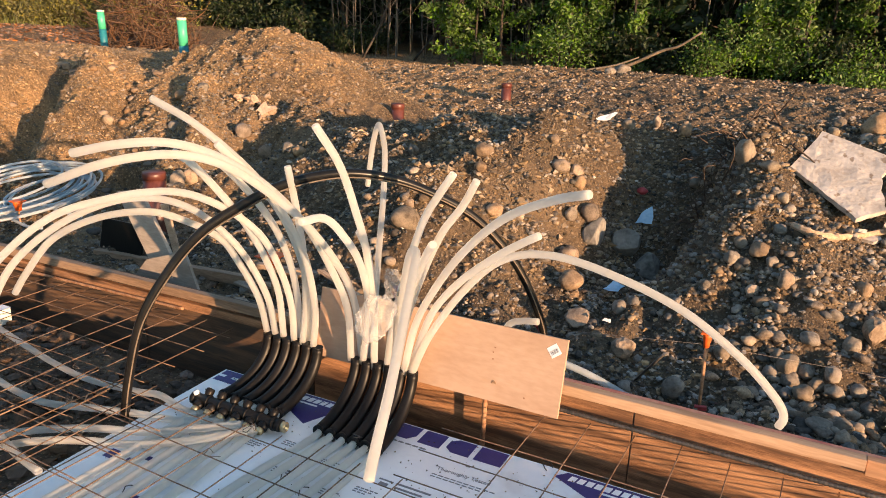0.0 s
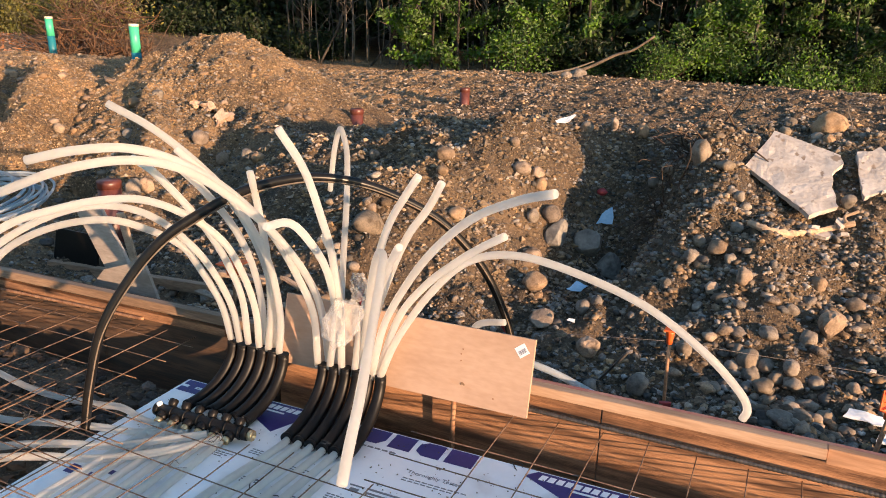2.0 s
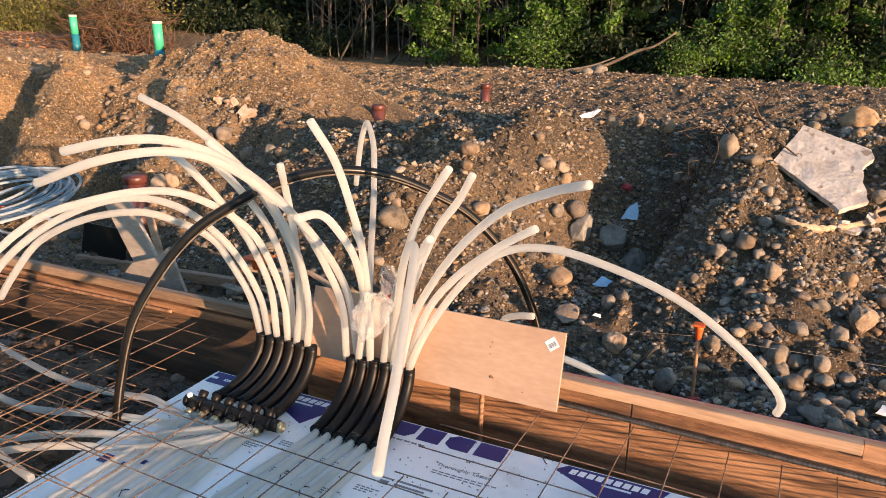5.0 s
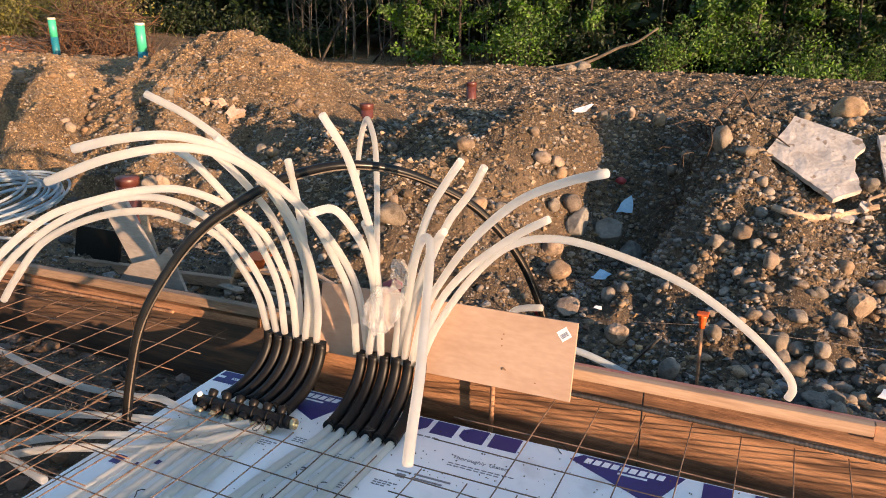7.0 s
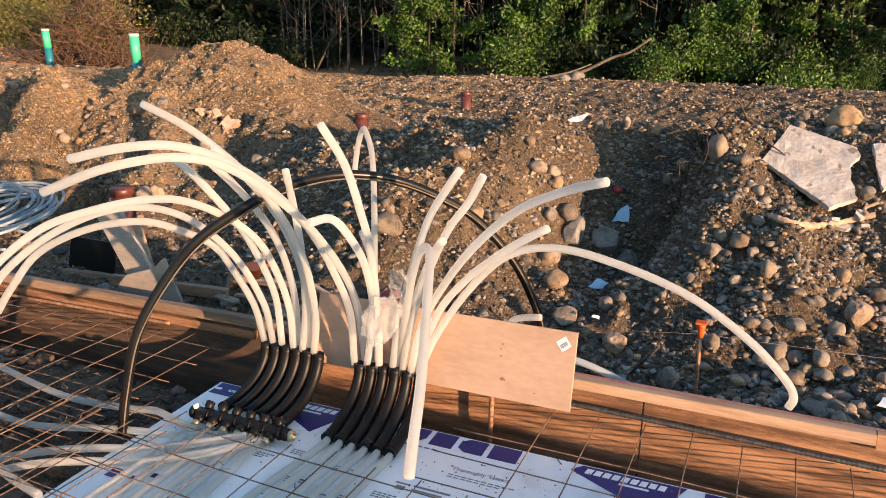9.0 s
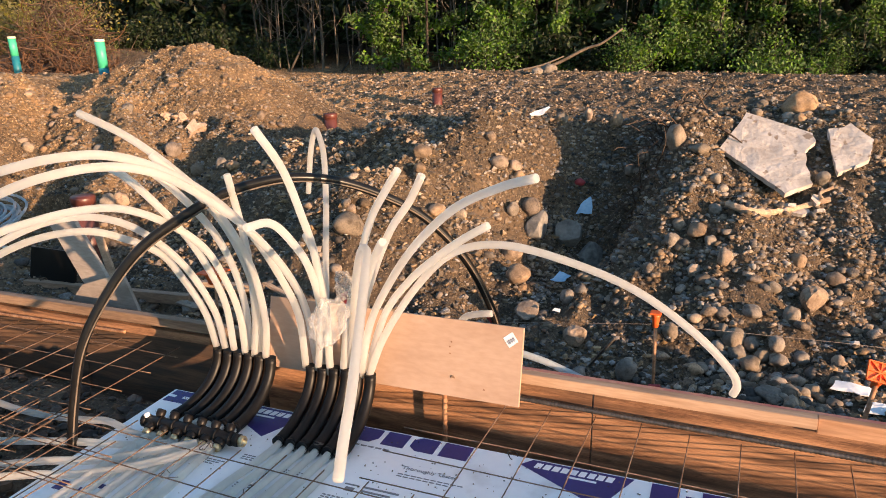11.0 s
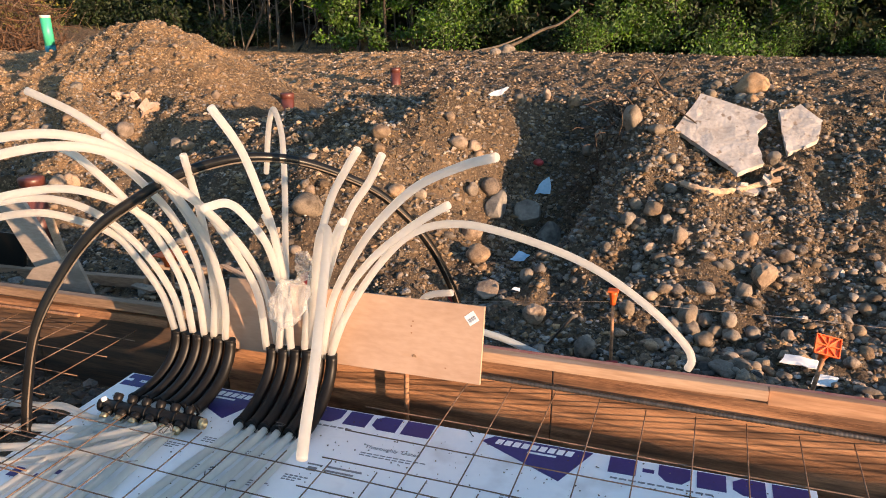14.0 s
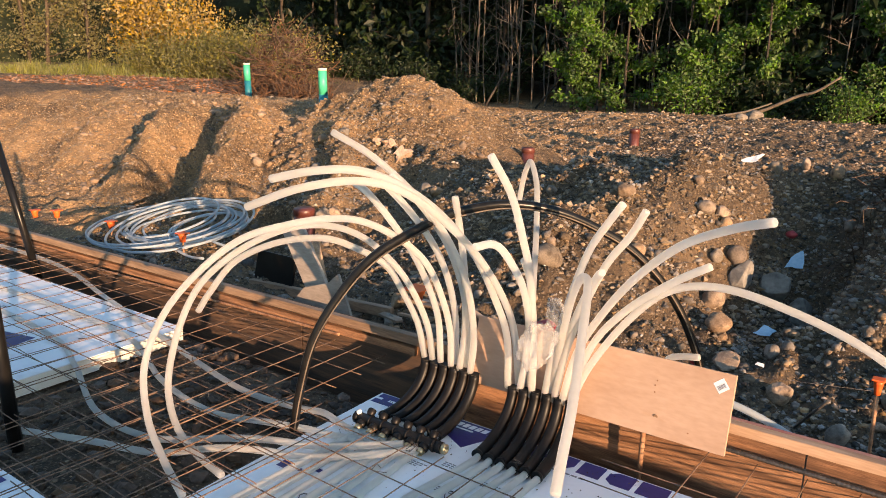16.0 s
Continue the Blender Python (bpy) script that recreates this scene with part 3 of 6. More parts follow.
def scatter(name, label, category, spots, sizes, shapes, material, sink=0.35, flat=(0.5, 0.8), smooth=False, seed=1):
    """Loose pieces on the soil, one object of many."""
    rng = np.random.default_rng(seed)
    vs, fs, base = [], [], 0
    which = rng.integers(0, len(shapes), len(spots))
    for (x, y), s, w in zip(spots, sizes, which):
        v, f = shapes[w]
        a, b = rng.uniform(0, 6.283), rng.normal(0, 0.35)
        ca, sa, cb, sb = math.cos(a), math.sin(a), math.cos(b), math.sin(b)
        sc = np.array([s * rng.uniform(0.8, 1.35), s * rng.uniform(0.7, 1.0), s * rng.uniform(*flat)])
        p = v * sc
        p = p @ np.array([[1, 0, 0], [0, cb, -sb], [0, sb, cb]]).T @ np.array([[ca, -sa, 0], [sa, ca, 0], [0, 0, 1]]).T
        p += (x, y, on_ground(x, y) + sc[2] * (1 - 2 * sink))
        vs.append(p)
        fs.append(f + base)
        base += len(v)
    ob = new(name, np_mesh(name, np.concatenate(vs), np.concatenate(fs), material, smooth))
    return tagged(ob, label, category, kind="stuff")


def spread(n, x0, x1, y0, y1, seed, keep):
    rng = np.random.default_rng(seed)
    out = []
    while len(out) < n:
        x, y = rng.uniform(x0, x1), rng.uniform(y0, y1)
        if rng.random() < keep(x, y):
            out.append((x, y))
    return out


def chip_shapes(count, seed):
    """Broken chips: skewed eight-sided pieces."""
    r = np.random.default_rng(seed)
    v0 = np.array([(1, 0, 0), (0, 1, 0), (-1, 0, 0), (0, -1, 0), (0, 0, 1), (0, 0, -1)], float)
    f = np.array([(0, 1, 4), (1, 2, 4), (2, 3, 4), (3, 0, 4), (1, 0, 5), (2, 1, 5), (3, 2, 5), (0, 3, 5)])
    return [(v0 * r.uniform(0.85, 1.25, (6, 1)) + r.normal(0, 0.22, (6, 3)), f) for _ in range(count)]


SH8, SH20, SH80 = chip_shapes(14, 3), stone_shapes(8, 1, 2.0, 0.4), stone_shapes(10, 2, 9.0, 0.52)
_rng = np.random.default_rng(5)


def cobbly(x, y):
    """Where the larger stones lie thick: the trench floor, the foot of the bank, nests of stones in bare soil."""
    k = 0.20 + 0.80 * smooth01(0.25, 0.8, x) if y < 2.4 else 0.20
    k += 0.9 * math.exp(-((x - 0.05) / 0.35) ** 2 - ((y - 2.5) / 0.45) ** 2)
    nest = noise.noise((x * 1.7, y * 1.7, 4.0)) + 0.45 * noise.noise((x * 4.5, y * 4.5, 4.5))
    return k * (0.10 + 0.90 * smooth01(-0.05, 0.30, nest))


sp = spread(10500, -5.2, 2.4, 0.42, 4.0, 11, lambda x, y: (1.0 if x > -2.2 else 0.4) * (0.14 + 0.86 * smooth01(-0.05, 0.30, noise.noise((x * 2.1, y * 2.1, 6.0)) + 0.5 * noise.noise((x * 5.3, y * 5.3, 6.5)))))
scatter("gravel", "small tan and grey gravel strewn over the soil bank", "gravel", sp, 0.005 + 0.017 * _rng.random(len(sp)) ** 2.2, SH20, M_PEBBLE, 0.25, seed=21)
sp = spread(2600, -0.75, 1.5, 1.75, 3.1, 23, lambda x, y: (0.35 + 0.65 * smooth01(-0.1, 0.3, noise.noise((x * 2.6, y * 2.6, 6.2)))) * (0.25 + 0.75 * smooth01(-0.6, -0.3, x)))
scatter("pebbles", "rounded grey and tan pebbles set in the dug bank", "pebbles", sp, 0.007 + 0.017 * _rng.random(len(sp)) ** 2.4, SH20, M_COBBLE, 0.32, smooth=True, seed=33)
sp = spread(5200, -3.2, -0.3, 1.5, 3.4, 24, lambda x, y: 0.3 + 0.7 * smooth01(-0.1, 0.3, noise.noise((x * 2.6, y * 2.6, 6.2))))
scatter("tan_chips", "angular tan chips and crumbs on the lit hump", "gravel", sp, 0.007 + 0.020 * _rng.random(len(sp)) ** 2.4, SH8, M_SANDSTONE, 0.30, seed=34)
sp = spread(46000, -5.2, 2.4, 0.42, 4.2, 17, lambda x, y: (1.0 if x > -0.9 else 0.6) * (0.45 + 0.55 * smooth01(-0.15, 0.25, noise.noise((x * 2.1, y * 2.1, 6.0)) + 0.5 * noise.noise((x * 5.3, y * 5.3, 6.5)))))
scatter("fine_gravel", "fine broken tan and grey gravel over the trench bank", "gravel", sp, 0.004 + 0.013 * _rng.random(len(sp)) ** 2.1, SH8, M_GRIT, 0.25, seed=27)
sp = spread(3300, -5.0, 2.5, 0.45, 4.0, 12, cobbly)
scatter("cobbles", "rounded river cobbles lying on the soil bank", "stones", sp, (0.010 + 0.030 * _rng.random(len(sp)) ** 2.3) * np.array([1.0 - 0.35 * smooth01(1.7, 2.3, y) for x, y in sp]), SH80, M_COBBLE, 0.36, smooth=True, seed=22)
sp = spread(290, -0.5, 2.5, 0.85, 2.2, 13, lambda x, y: 0.18 + 0.82 * smooth01(0.2, 1.0, x))
river_meshes = [np_mesh("river_stone", v * np.array((1.1, 0.85, 0.62)), f, M_RIVER, True) for v, f in SH80]
for k, (x, y) in enumerate(sp):
    s = 0.015 + 0.023 * _rng.random() ** 1.9
    ob = new("river_stone", river_meshes[k % len(river_meshes)])
    ob.matrix_world = Matrix.Translation((x, y, on_ground(x, y) + 0.26 * s)) @ Euler((_rng.normal(0, 0.3), _rng.normal(0, 0.3), _rng.uniform(0, 6.28))).to_matrix().to_4x4() @ Matrix.Scale(s, 4)
    tagged(ob, "rounded grey-tan river stone lying in the trench", "stone", "river stones")
sp = spread(36000, -11, 4, 4.0, 13.6, 14, lambda x, y: (0.35 + 0.65 * smooth01(-0.25, 0.3, noise.noise((x * 0.8, y * 2.6, 44.0)))) * min(1.0, 5.5 / y) * (1.0 if x > -8 else 0.4) * (0.0 if math.hypot(x + 5.2, y - 4.75) < 2.0 or (x < -5 and y < 6.5) else 1.0))
scatter("clods", "dry clods and gravel over the rutted field", "clods", sp, 0.007 + 0.027 * _rng.random(len(sp)) ** 2.6, SH8, M_CLOD, 0.25, flat=(0.35, 0.8), seed=24)
sp = spread(27000, -11.0, -3.6, 1.6, 6.6, 15, lambda x, y: 1.0 if x > -7 else 0.5)
scatter("heap_gravel", "gravel over the soil heap and the far bank", "gravel", sp, 0.005 + 0.018 * _rng.random(len(sp)) ** 2.8, SH8, M_SANDSTONE, 0.3, seed=25)

sp = spread(700, -9.5, -3.4, 1.7, 4.8, 16, lambda x, y: 0.15 + 0.85 * smooth01(-0.1, 0.3, noise.noise((x * 1.1, y * 1.1, 61.0))))
scatter("bank_stones", "tan stones and lumps half buried in the far bank", "stones", sp, 0.012 + 0.040 * _rng.random(len(sp)) ** 2.6, SH80, M_BANKSTONE, 0.45, smooth=True, seed=26)

sp = spread(5200, -6.2, -0.9, -1.9, 0.22, 18, lambda x, y: 0.25 + 0.75 * smooth01(-0.2, 0.3, noise.noise((x * 2.4, y * 2.4, 71.0))))
scatter("soil_clods", "dark damp soil clods inside the form", "clods", sp, 0.008 + 0.034 * _rng.random(len(sp)) ** 2.0, SH20, M_CLODDARK, 0.35, seed=28)

sp = spread(9000, -22.0, -9.6, 6.3, 11.5, 19, lambda x, y: smooth01(-9.6, -11.0, x) * (0.3 + 0.7 * smooth01(-0.2, 0.3, noise.noise((x * 0.9, y * 1.8, 81.0)))))
scatter("leaf_litter", "brown dead leaves and twigs strewn over the flat before the shrubs", "litter", sp, 0.012 + 0.045 * _rng.random(len(sp)) ** 2.0, SH8, M_LITTER, 0.2, flat=(0.2, 0.6), seed=29)

# ---- the formwork ----
# the form runs along x; its top falls a little to the far end
def form_y(x):
    return 0.318 - 0.002 * x


def form_top(x):
    return 0.197 + 0.0185 * min(x, 0.0) + 0.006 * max(x, 0.0)


def long_board(bm, x0, x1, y0, y1, z0, z1, bevel=0.002):
    """A board along the form: heights and depths are counted from the form's top edge and face."""
    ends = []
    for x in (x0, x1):
        fy, ft = form_y(x), form_top(x)
        ends.append([bm.verts.new((x, fy + a, ft + b)) for a, b in ((y0, z0), (y1, z0), (y1, z1), (y0, z1))])
    a, b = ends
    fs = [bm.faces.new(a[::-1]), bm.faces.new(b)]
    for k in range(4):
        fs.append(bm.faces.new((a[k], a[(k + 1) % 4], b[(k + 1) % 4], b[k])))
    if bevel:
        bmesh.ops.bevel(bm, geom=list({e for f in fs for e in f.edges}), offset=bevel, segments=2, affect="EDGES")
    return bm


form = thing("formwork", "stained plywood concrete formwork with lumber rails", "formwork")
# the panels left of the bends carry their shade as darker colour
for x0, x1, lab in ((-6.6, -2.05, "stained form plywood at the trench, coloured dark for shade"), (-2.046, -1.05, "stained form plywood behind the black hose, coloured dark for shade"), (-1.046, 0.286, "stained orange-brown form plywood behind the plastic bends"),
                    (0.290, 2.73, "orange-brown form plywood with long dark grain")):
    part("form_panel", long_board(bmesh.new(), x0, x1, 0.0, 0.019, -0.50, -0.006), M_FORMSHADE if x1 < -1 else M_FORM, form, lab)
for x0, x1, lab in ((-1.05, 0.966, "pale lumber rail nailed along the form's top"), (0.9665, 2.7, "orange lumber rail along the form's top")):
    part("top_rail", long_board(bmesh.new(), x0, x1, -0.038 if x0 < 0 else -0.030, 0.0, -0.036 if x0 < 0 else -0.052, 0.0), M_RAIL if x0 < 0 else M_ORANGERAIL, form, lab)
part("top_rail", long_board(bmesh.new(), -6.6, -1.055, -0.038, 0.0, -0.040, 0.0), M_OLDRAIL, form, "weathered lumber rail along the form's top")
part("paint_line", long_board(bmesh.new(), -1.0, 2.7, 0.0005, 0.0195, -0.005, 0.003, 0), M_REDLINE, form, "faded red paint along the back edge")
part("lower_waler", long_board(bmesh.new(), -6.6, -1.3, -0.026, -0.001, -0.098, -0.062), M_FORM, form, "orange-brown lumber strip under the top rail")


def ribbed_bar(name, a, b, radius, material, label, category, pitch=0.0105):
    """A deformed steel bar with slanted ribs."""
    a, b = Vector(a), Vector(b)
    n = int((b - a).length / pitch)
    line, rad = [], []
    for i in range(n + 1):
        line.append(a.lerp(b, i / n))
        rad.append(radius * (1.12 if i % 3 == 0 else 0.93))
    return tagged(part(name, sweep(bmesh.new(), line, rad, 8), material), label, category)


ribbed_bar("rebar", (-0.05, form_y(0) - 0.036, 0.096), (2.6, form_y(2.6) - 0.036, 0.098), 0.0085, M_REBAR, "grey ribbed steel bar tied along the form", "rebar", 0.0046)
ribbed_bar("rebar", (-3.9, form_y(-3) - 0.04, 0.01), (-1.75, form_y(-2) - 0.04, 0.075), 0.0075, M_RUSTBAR, "brown ribbed steel bar along the weathered form", "rebar", 0.010)
ribbed_bar("steel_pin", (-0.236, 0.262, -0.28), (-0.224, 0.250, 0.32), 0.0095, M_RUSTBAR, "rusty upright steel pin against the form", "steel pin", 0.009)

# fresh plywood offcut leaning on the pin, with its sticker
lean = math.atan2(0.06, 0.24)
pm = Matrix.Translation((-0.40, 0.135, 0.135)) @ Matrix.Rotation(radians(-0.9), 4, "Y") @ Matrix.Rotation(-lean, 4, "X")
ply = thing("plywood_offcut", "fresh pinkish plywood offcut standing behind the pipes", "plywood board")
part("board", box(bmesh.new(), (-0.50, 0, 0), (0.482, 0.012, 0.262), pm, 0.0015), M_PLY, ply)
stk = part("sticker", box(bmesh.new(), (-0.019, -0.0012, -0.019), (0.019, -0.0004, 0.019), pm @ Matrix.Translation((0.440, 0, 0.218)) @ Matrix.Rotation(radians(-38), 4, "Y")), M_PAPER, ply, "small white barcode sticker")
for i in range(7):
    xx = -0.013 + 0.004 * i
    part("printed_bar", box(bmesh.new(), (xx, -0.0020, -0.010), (xx + 0.0016 + 0.0008 * (i % 2), -0.0013, 0.004), pm @ Matrix.Translation((0.440, 0, 0.218)) @ Matrix.Rotation(radians(-38), 4, "Y")), M_INKGREY, stk)
part("knot", lathe(bmesh.new(), [(0.0, 0), (0.0085, 0.0), (0.0085, 0.0006), (0.005, 0.0007), (0.004, 0.0003)], pm @ Vector((0.246, -0.0002, 0.065)), (0, -1, 0), 14), M_OLDRAIL, ply, "small dark knot in the veneer")
for kx, kz in ((0.234, 0.185), (0.231, 0.145), (0.229, 0.168), (0.36, 0.04)):
    part("nail_head", lathe(bmesh.new(), [(0.0, 0), (0.003, 0.0), (0.003, 0.001)], pm @ Vector((kx, -0.0002, kz)), (0, -1, 0), 8), M_RUSTBAR, ply)

# ---- insulation boards ----
TURN = radians(1.25)


def foam_board(x, y, z, wide, deep, turn, prints=True, label="white foam insulation board with navy print under the mesh"):
    """A board whose far edge starts at x, y."""
    m = Matrix.Translation((x, y, z)) @ Matrix.Rotation(turn, 4, "Z")
    ob = thing("foam_board", label, "insulation board", "foam boards")
    part("facer", box(bmesh.new(), (0, -deep, -0.0035), (wide, 0, 0), m), M_FOAM, ob)
    part("foam_core", box(bmesh.new(), (0.002, -deep + 0.002, -0.076), (wide - 0.002, -0.002, -0.004), m), M_FOAMEDGE, ob, "cream foam core seen at the edge")
    return ob, m


def bars(ob, m, x0, y0, shapes, material, label=""):
    """Printed pieces, each a thin sheet with the outline given."""
    for s in shapes:
        part("print_block", outline(bmesh.new(), [(x0 + a, y0 + b) for a, b in s], 0.0010, m @ Matrix.Translation((0, 0, 0.0004))), material, ob, label)


def block(x, y, w, h):
    return [(x, y), (x + w, y), (x + w, y + h), (x, y + h)]


def print_word(ob, m, x, y):
    """The maker's word as plain navy strokes of its size, six marks wide."""
    h = 0.082
    s = [block(0.0, 0, 0.082, h), block(0.100, 0.030, 0.034, 0.018), [(0.146, 0.030), (0.170, 0), (0.214, 0), (0.238, 0.030), (0.238, h), (0.146, h)],
         block(0.256, 0, 0.082, h), [(0.356, 0.022), (0.382, 0), (0.446, 0), (0.446, h), (0.382, h), (0.356, 0.060)], block(0.464, 0, 0.098, h)]
    bars(ob, m, x, y, s, M_INK)
    bars(ob, m, x, y, [block(0.01 + 0.027 * i, -0.030, 0.021, 0.007) for i in range(11)], M_INKGREY)


def print_flag(ob, m, x, y):
    """The navy wedge emblem with its white bar."""
    bars(ob, m, x, y, [[(0.0, 0.055), (0.035, 0.092), (0.352, 0.092), (0.272, -0.085)]], M_INK)
    s = [[(0.045 + 0.028 * i, 0.050), (0.066 + 0.028 * i, 0.050), (0.072 + 0.028 * i, 0.078), (0.051 + 0.028 * i, 0.078)] for i in range(9)]
    for q in s:
        part("emblem_bar", outline(bmesh.new(), [(x + a, y + b) for a, b in q], 0.0012, m @ Matrix.Translation((0, 0, 0.0012))), M_FOAM, ob, "white bar of the emblem")
    part("emblem_bar", outline(bmesh.new(), [(x + a, y + b) for a, b in block(0.155, 0.030, 0.090, 0.009)], 0.0012, m @ Matrix.Translation((0, 0, 0.0012))), M_FOAM, ob)


def writing(ob, m, words, x, y, size, material, turn=0.0, name="printed_words"):
    cu = bpy.data.curves.new(name, "FONT")
    cu.body, cu.size, cu.extrude = words, size, 0.0003
    tmp = bpy.data.objects.new(name, cu)
    scene.collection.objects.link(tmp)
    me = bpy.data.meshes.new_from_object(tmp.evaluated_get(bpy.context.evaluated_depsgraph_get()))
    bpy.data.objects.remove(tmp)
    me.transform(m @ Matrix.Translation((x, y, 0.0009)) @ Matrix.Rotation(turn, 4, "Z"))
    me.materials.clear()
    me.materials.append(material)
    t = new(name, me)
    t.parent = ob
    return t


board, fm = foam_board(-1.275, 0.048, 0.0, 2.385, 1.219, TURN)
for wx in (0.665, 1.80):
    print_word(board, fm, wx, -0.088)
print_flag(board, fm, 0.245, -0.098)
print_flag(board, fm, 1.395, -0.098)
bars(board, fm, 0.012, -0.088, [block(0.0, 0.0, 0.094, 0.032), block(0.0, 0.050, 0.094, 0.032), block(0.03, 0.032, 0.03, 0.018)], M_INK)
for wx in (1.05, 1.99):
    writing(board, fm, "Thoroughly Tested", wx, -0.195, 0.024, M_INKGREY)
    bars(board, fm, wx, -0.225, [block(0.022 * i, 0, 0.017, 0.004) for i in range(10)] + [block(0.022 * i, -0.012, 0.017, 0.004) for i in range(8)], M_INKGREY)
    bars(board, fm, wx - 0.13, -0.33, [block(0, 0, 0.05, 0.006), block(0.06, 0.0, 0.12, 0.008), block(0.06, -0.02, 0.10, 0.008), block(0.01, -0.03, 0.03, 0.02)], M_INKGREY)
# small print rows and hand marks
for wx, wy in ((0.42, -0.36), (0.53, -0.30), (0.60, -0.44), (0.70, -0.33), (0.78, -0.46), (0.88, -0.40), (1.30, -0.40), (1.52, -0.30), (1.68, -0.42)):
    bars(board, fm, wx, wy, [block(0.016 * i, -0.011 * j, 0.012, 0.0045) for j in range(3) for i in range(5 - j)], M_INKGREY)
for px, py in ((0.08, -0.66), (0.30, -0.80), (0.18, -0.92)):
    bars(board, fm, px, py, [block(0, 0, 0.075, 0.045), block(0.085, 0.016, 0.045, 0.018), block(0.12, 0.05, 0.05, 0.02)], M_INK)
for k, (mx_, my_, a) in enumerate(((1.36, -0.005, 0.5), (0.76, -0.50, 0.2), (0.66, -0.46, 0.3), (0.95, -0.54, 0.4), (0.30, -0.75, 0.3))):
    c = [fm @ Vector((mx_ + 0.018 * math.cos(t + a) * (1 + 0.3 * math.sin(3 * t)), my_ + 0.025 * math.sin(t), 0.0016)) for t in [i * 0.55 for i in range(9)]]
    part("hand_mark", sweep(bmesh.new(), c, 0.0016, 5), M_MARK, board, "black marker scribble")

rng = np.random.default_rng(33)
n = 520
cv, cf = [], []
for k in range(n):   # crumbs of soil trodden onto the board
    q = fm @ Vector((rng.uniform(0.05, 2.35), -abs(rng.normal(0, 0.35)) - 0.01, 0.002))
    v, f = SH8[k % len(SH8)]
    cv.append(v * rng.uniform(0.0008, 0.0034) + np.array(q))
    cf.append(f + 6 * k)
tagged(new("dirt_crumbs", np_mesh("dirt_crumbs", np.concatenate(cv), np.concatenate(cf), M_GRIT)), "dark crumbs of soil scattered on the foam boards", "dirt", kind="stuff")
b2, m2 = foam_board(-5.02, -0.035, -0.012, 2.42, 1.21, radians(1.2), label="white foam insulation board with faded print on bare soil")
for i in range(4):
    bars(b2, m2, 0.5 + 0.42 * i, -0.75 + 0.13 * (i % 2), [[(0.0, 0.04), (0.22, 0.09), (0.26, -0.08)], block(-0.2, 0.02, 0.12, 0.03)], M_INK)
for i in range(9):
    c = [m2 @ Vector((0.9 + 0.16 * i + 0.02 * math.cos(t * 0.8), -0.35 - 0.055 * (i * 7 % 5) + 0.02 * math.sin(t), 0.0016)) for t in [k * 0.6 for k in range(7)]]
    part("hand_mark", sweep(bmesh.new(), c, 0.0018, 5), M_MARK, b2, "black marker scribble")
b3, m3 = foam_board(-3.98, -1.235, -0.004, 2.385, 1.219, TURN)
print_word(b3, m3, 1.62, -0.105)
print_flag(b3, m3, 1.22, -0.105)
b4, m4 = foam_board(-1.50, -1.19, -0.002, 2.385, 1.219, TURN)
b5, m5 = foam_board(1.118, 0.072, -0.014, 2.385, 1.219, TURN)
foam_board(0.89, -1.14, -0.004, 2.385, 1.219, TURN)


# ---- welded wire mesh ----
def wire_sheet(x0, y0, z, cols, rows, turn, wire=0.0021, pitch=0.1524, sag=0.004, seed=1, over=0.05, label="rusty welded wire mesh sheet laid over the boards"):
    """A sheet of crossing wires; each wire is a piece of its own."""
    rnd = random.Random(seed)
    ob = thing("wire_mesh", label, "wire mesh", "mesh sheets")
    m = Matrix.Translation((x0, y0, z)) @ Matrix.Rotation(turn, 4, "Z")
    for i in range(cols):
        o = rnd.uniform(0, 0.03)
        line = spline([m @ Vector((i * pitch + rnd.uniform(-0.002, 0.002), over + o - k * (rows * pitch + 0.06) / 4, 0.003 + rnd.uniform(-sag, sag))) for k in range(5)], 4)
        part("cross_wire", sweep(bmesh.new(), line, wire, 5), M_RUST, ob)
    for j in range(rows):
        line = spline([m @ Vector((-over + k * ((cols - 1) * pitch + 2 * over) / 6, -j * pitch + rnd.uniform(-0.002, 0.002), -0.001 + rnd.uniform(-sag, sag))) for k in range(7)], 4)
        part("line_wire", sweep(bmesh.new(), line, wire, 5), M_RUST, ob)
    return ob


wire_sheet(0.0, 0.0, 0.070, 17, 13, 0.0, over=0.27, seed=3)
wire_sheet(-1.62, -0.33, 0.050, 20, 10, radians(-0.8), seed=4, over=0.05)
wire_sheet(-3.60, 0.19, 0.040, 15, 13, radians(0.6), seed=5, over=0.06)
wire_sheet(-3.1, -0.40, 0.056, 14, 9, radians(-2.2), seed=6, over=0.06)
wire_sheet(-5.9, 0.16, 0.050, 15, 10, radians(1.0), seed=7, over=0.07)


rnd = random.Random(17)
for k in range(22):
    x, y = rnd.choice([-1.45, -1.14, -0.85, -0.53, -0.2, -2.0, -2.45, -2.9, -1.7]) + rnd.uniform(-0.05, 0.05), rnd.choice([-0.33, -0.48, -0.63, -0.18, -0.78]) + rnd.uniform(-0.02, 0.02)
    ln = spline(list(Vector((x, y, 0.06)) + Vector((rnd.uniform(-1, 1), rnd.uniform(-1, 1), rnd.uniform(-0.6, 0.7))) * 0.028 * (0.4 + 0.25 * q) for q in range(5)), 3)
    tagged(part("tie_wire", sweep(bmesh.new(), ln, 0.0014, 4), M_REBAR), "dark twisted tie wire on the mesh", "tie wire", "tie wires")


# ---- pipes ----
PEX_R = 0.0128


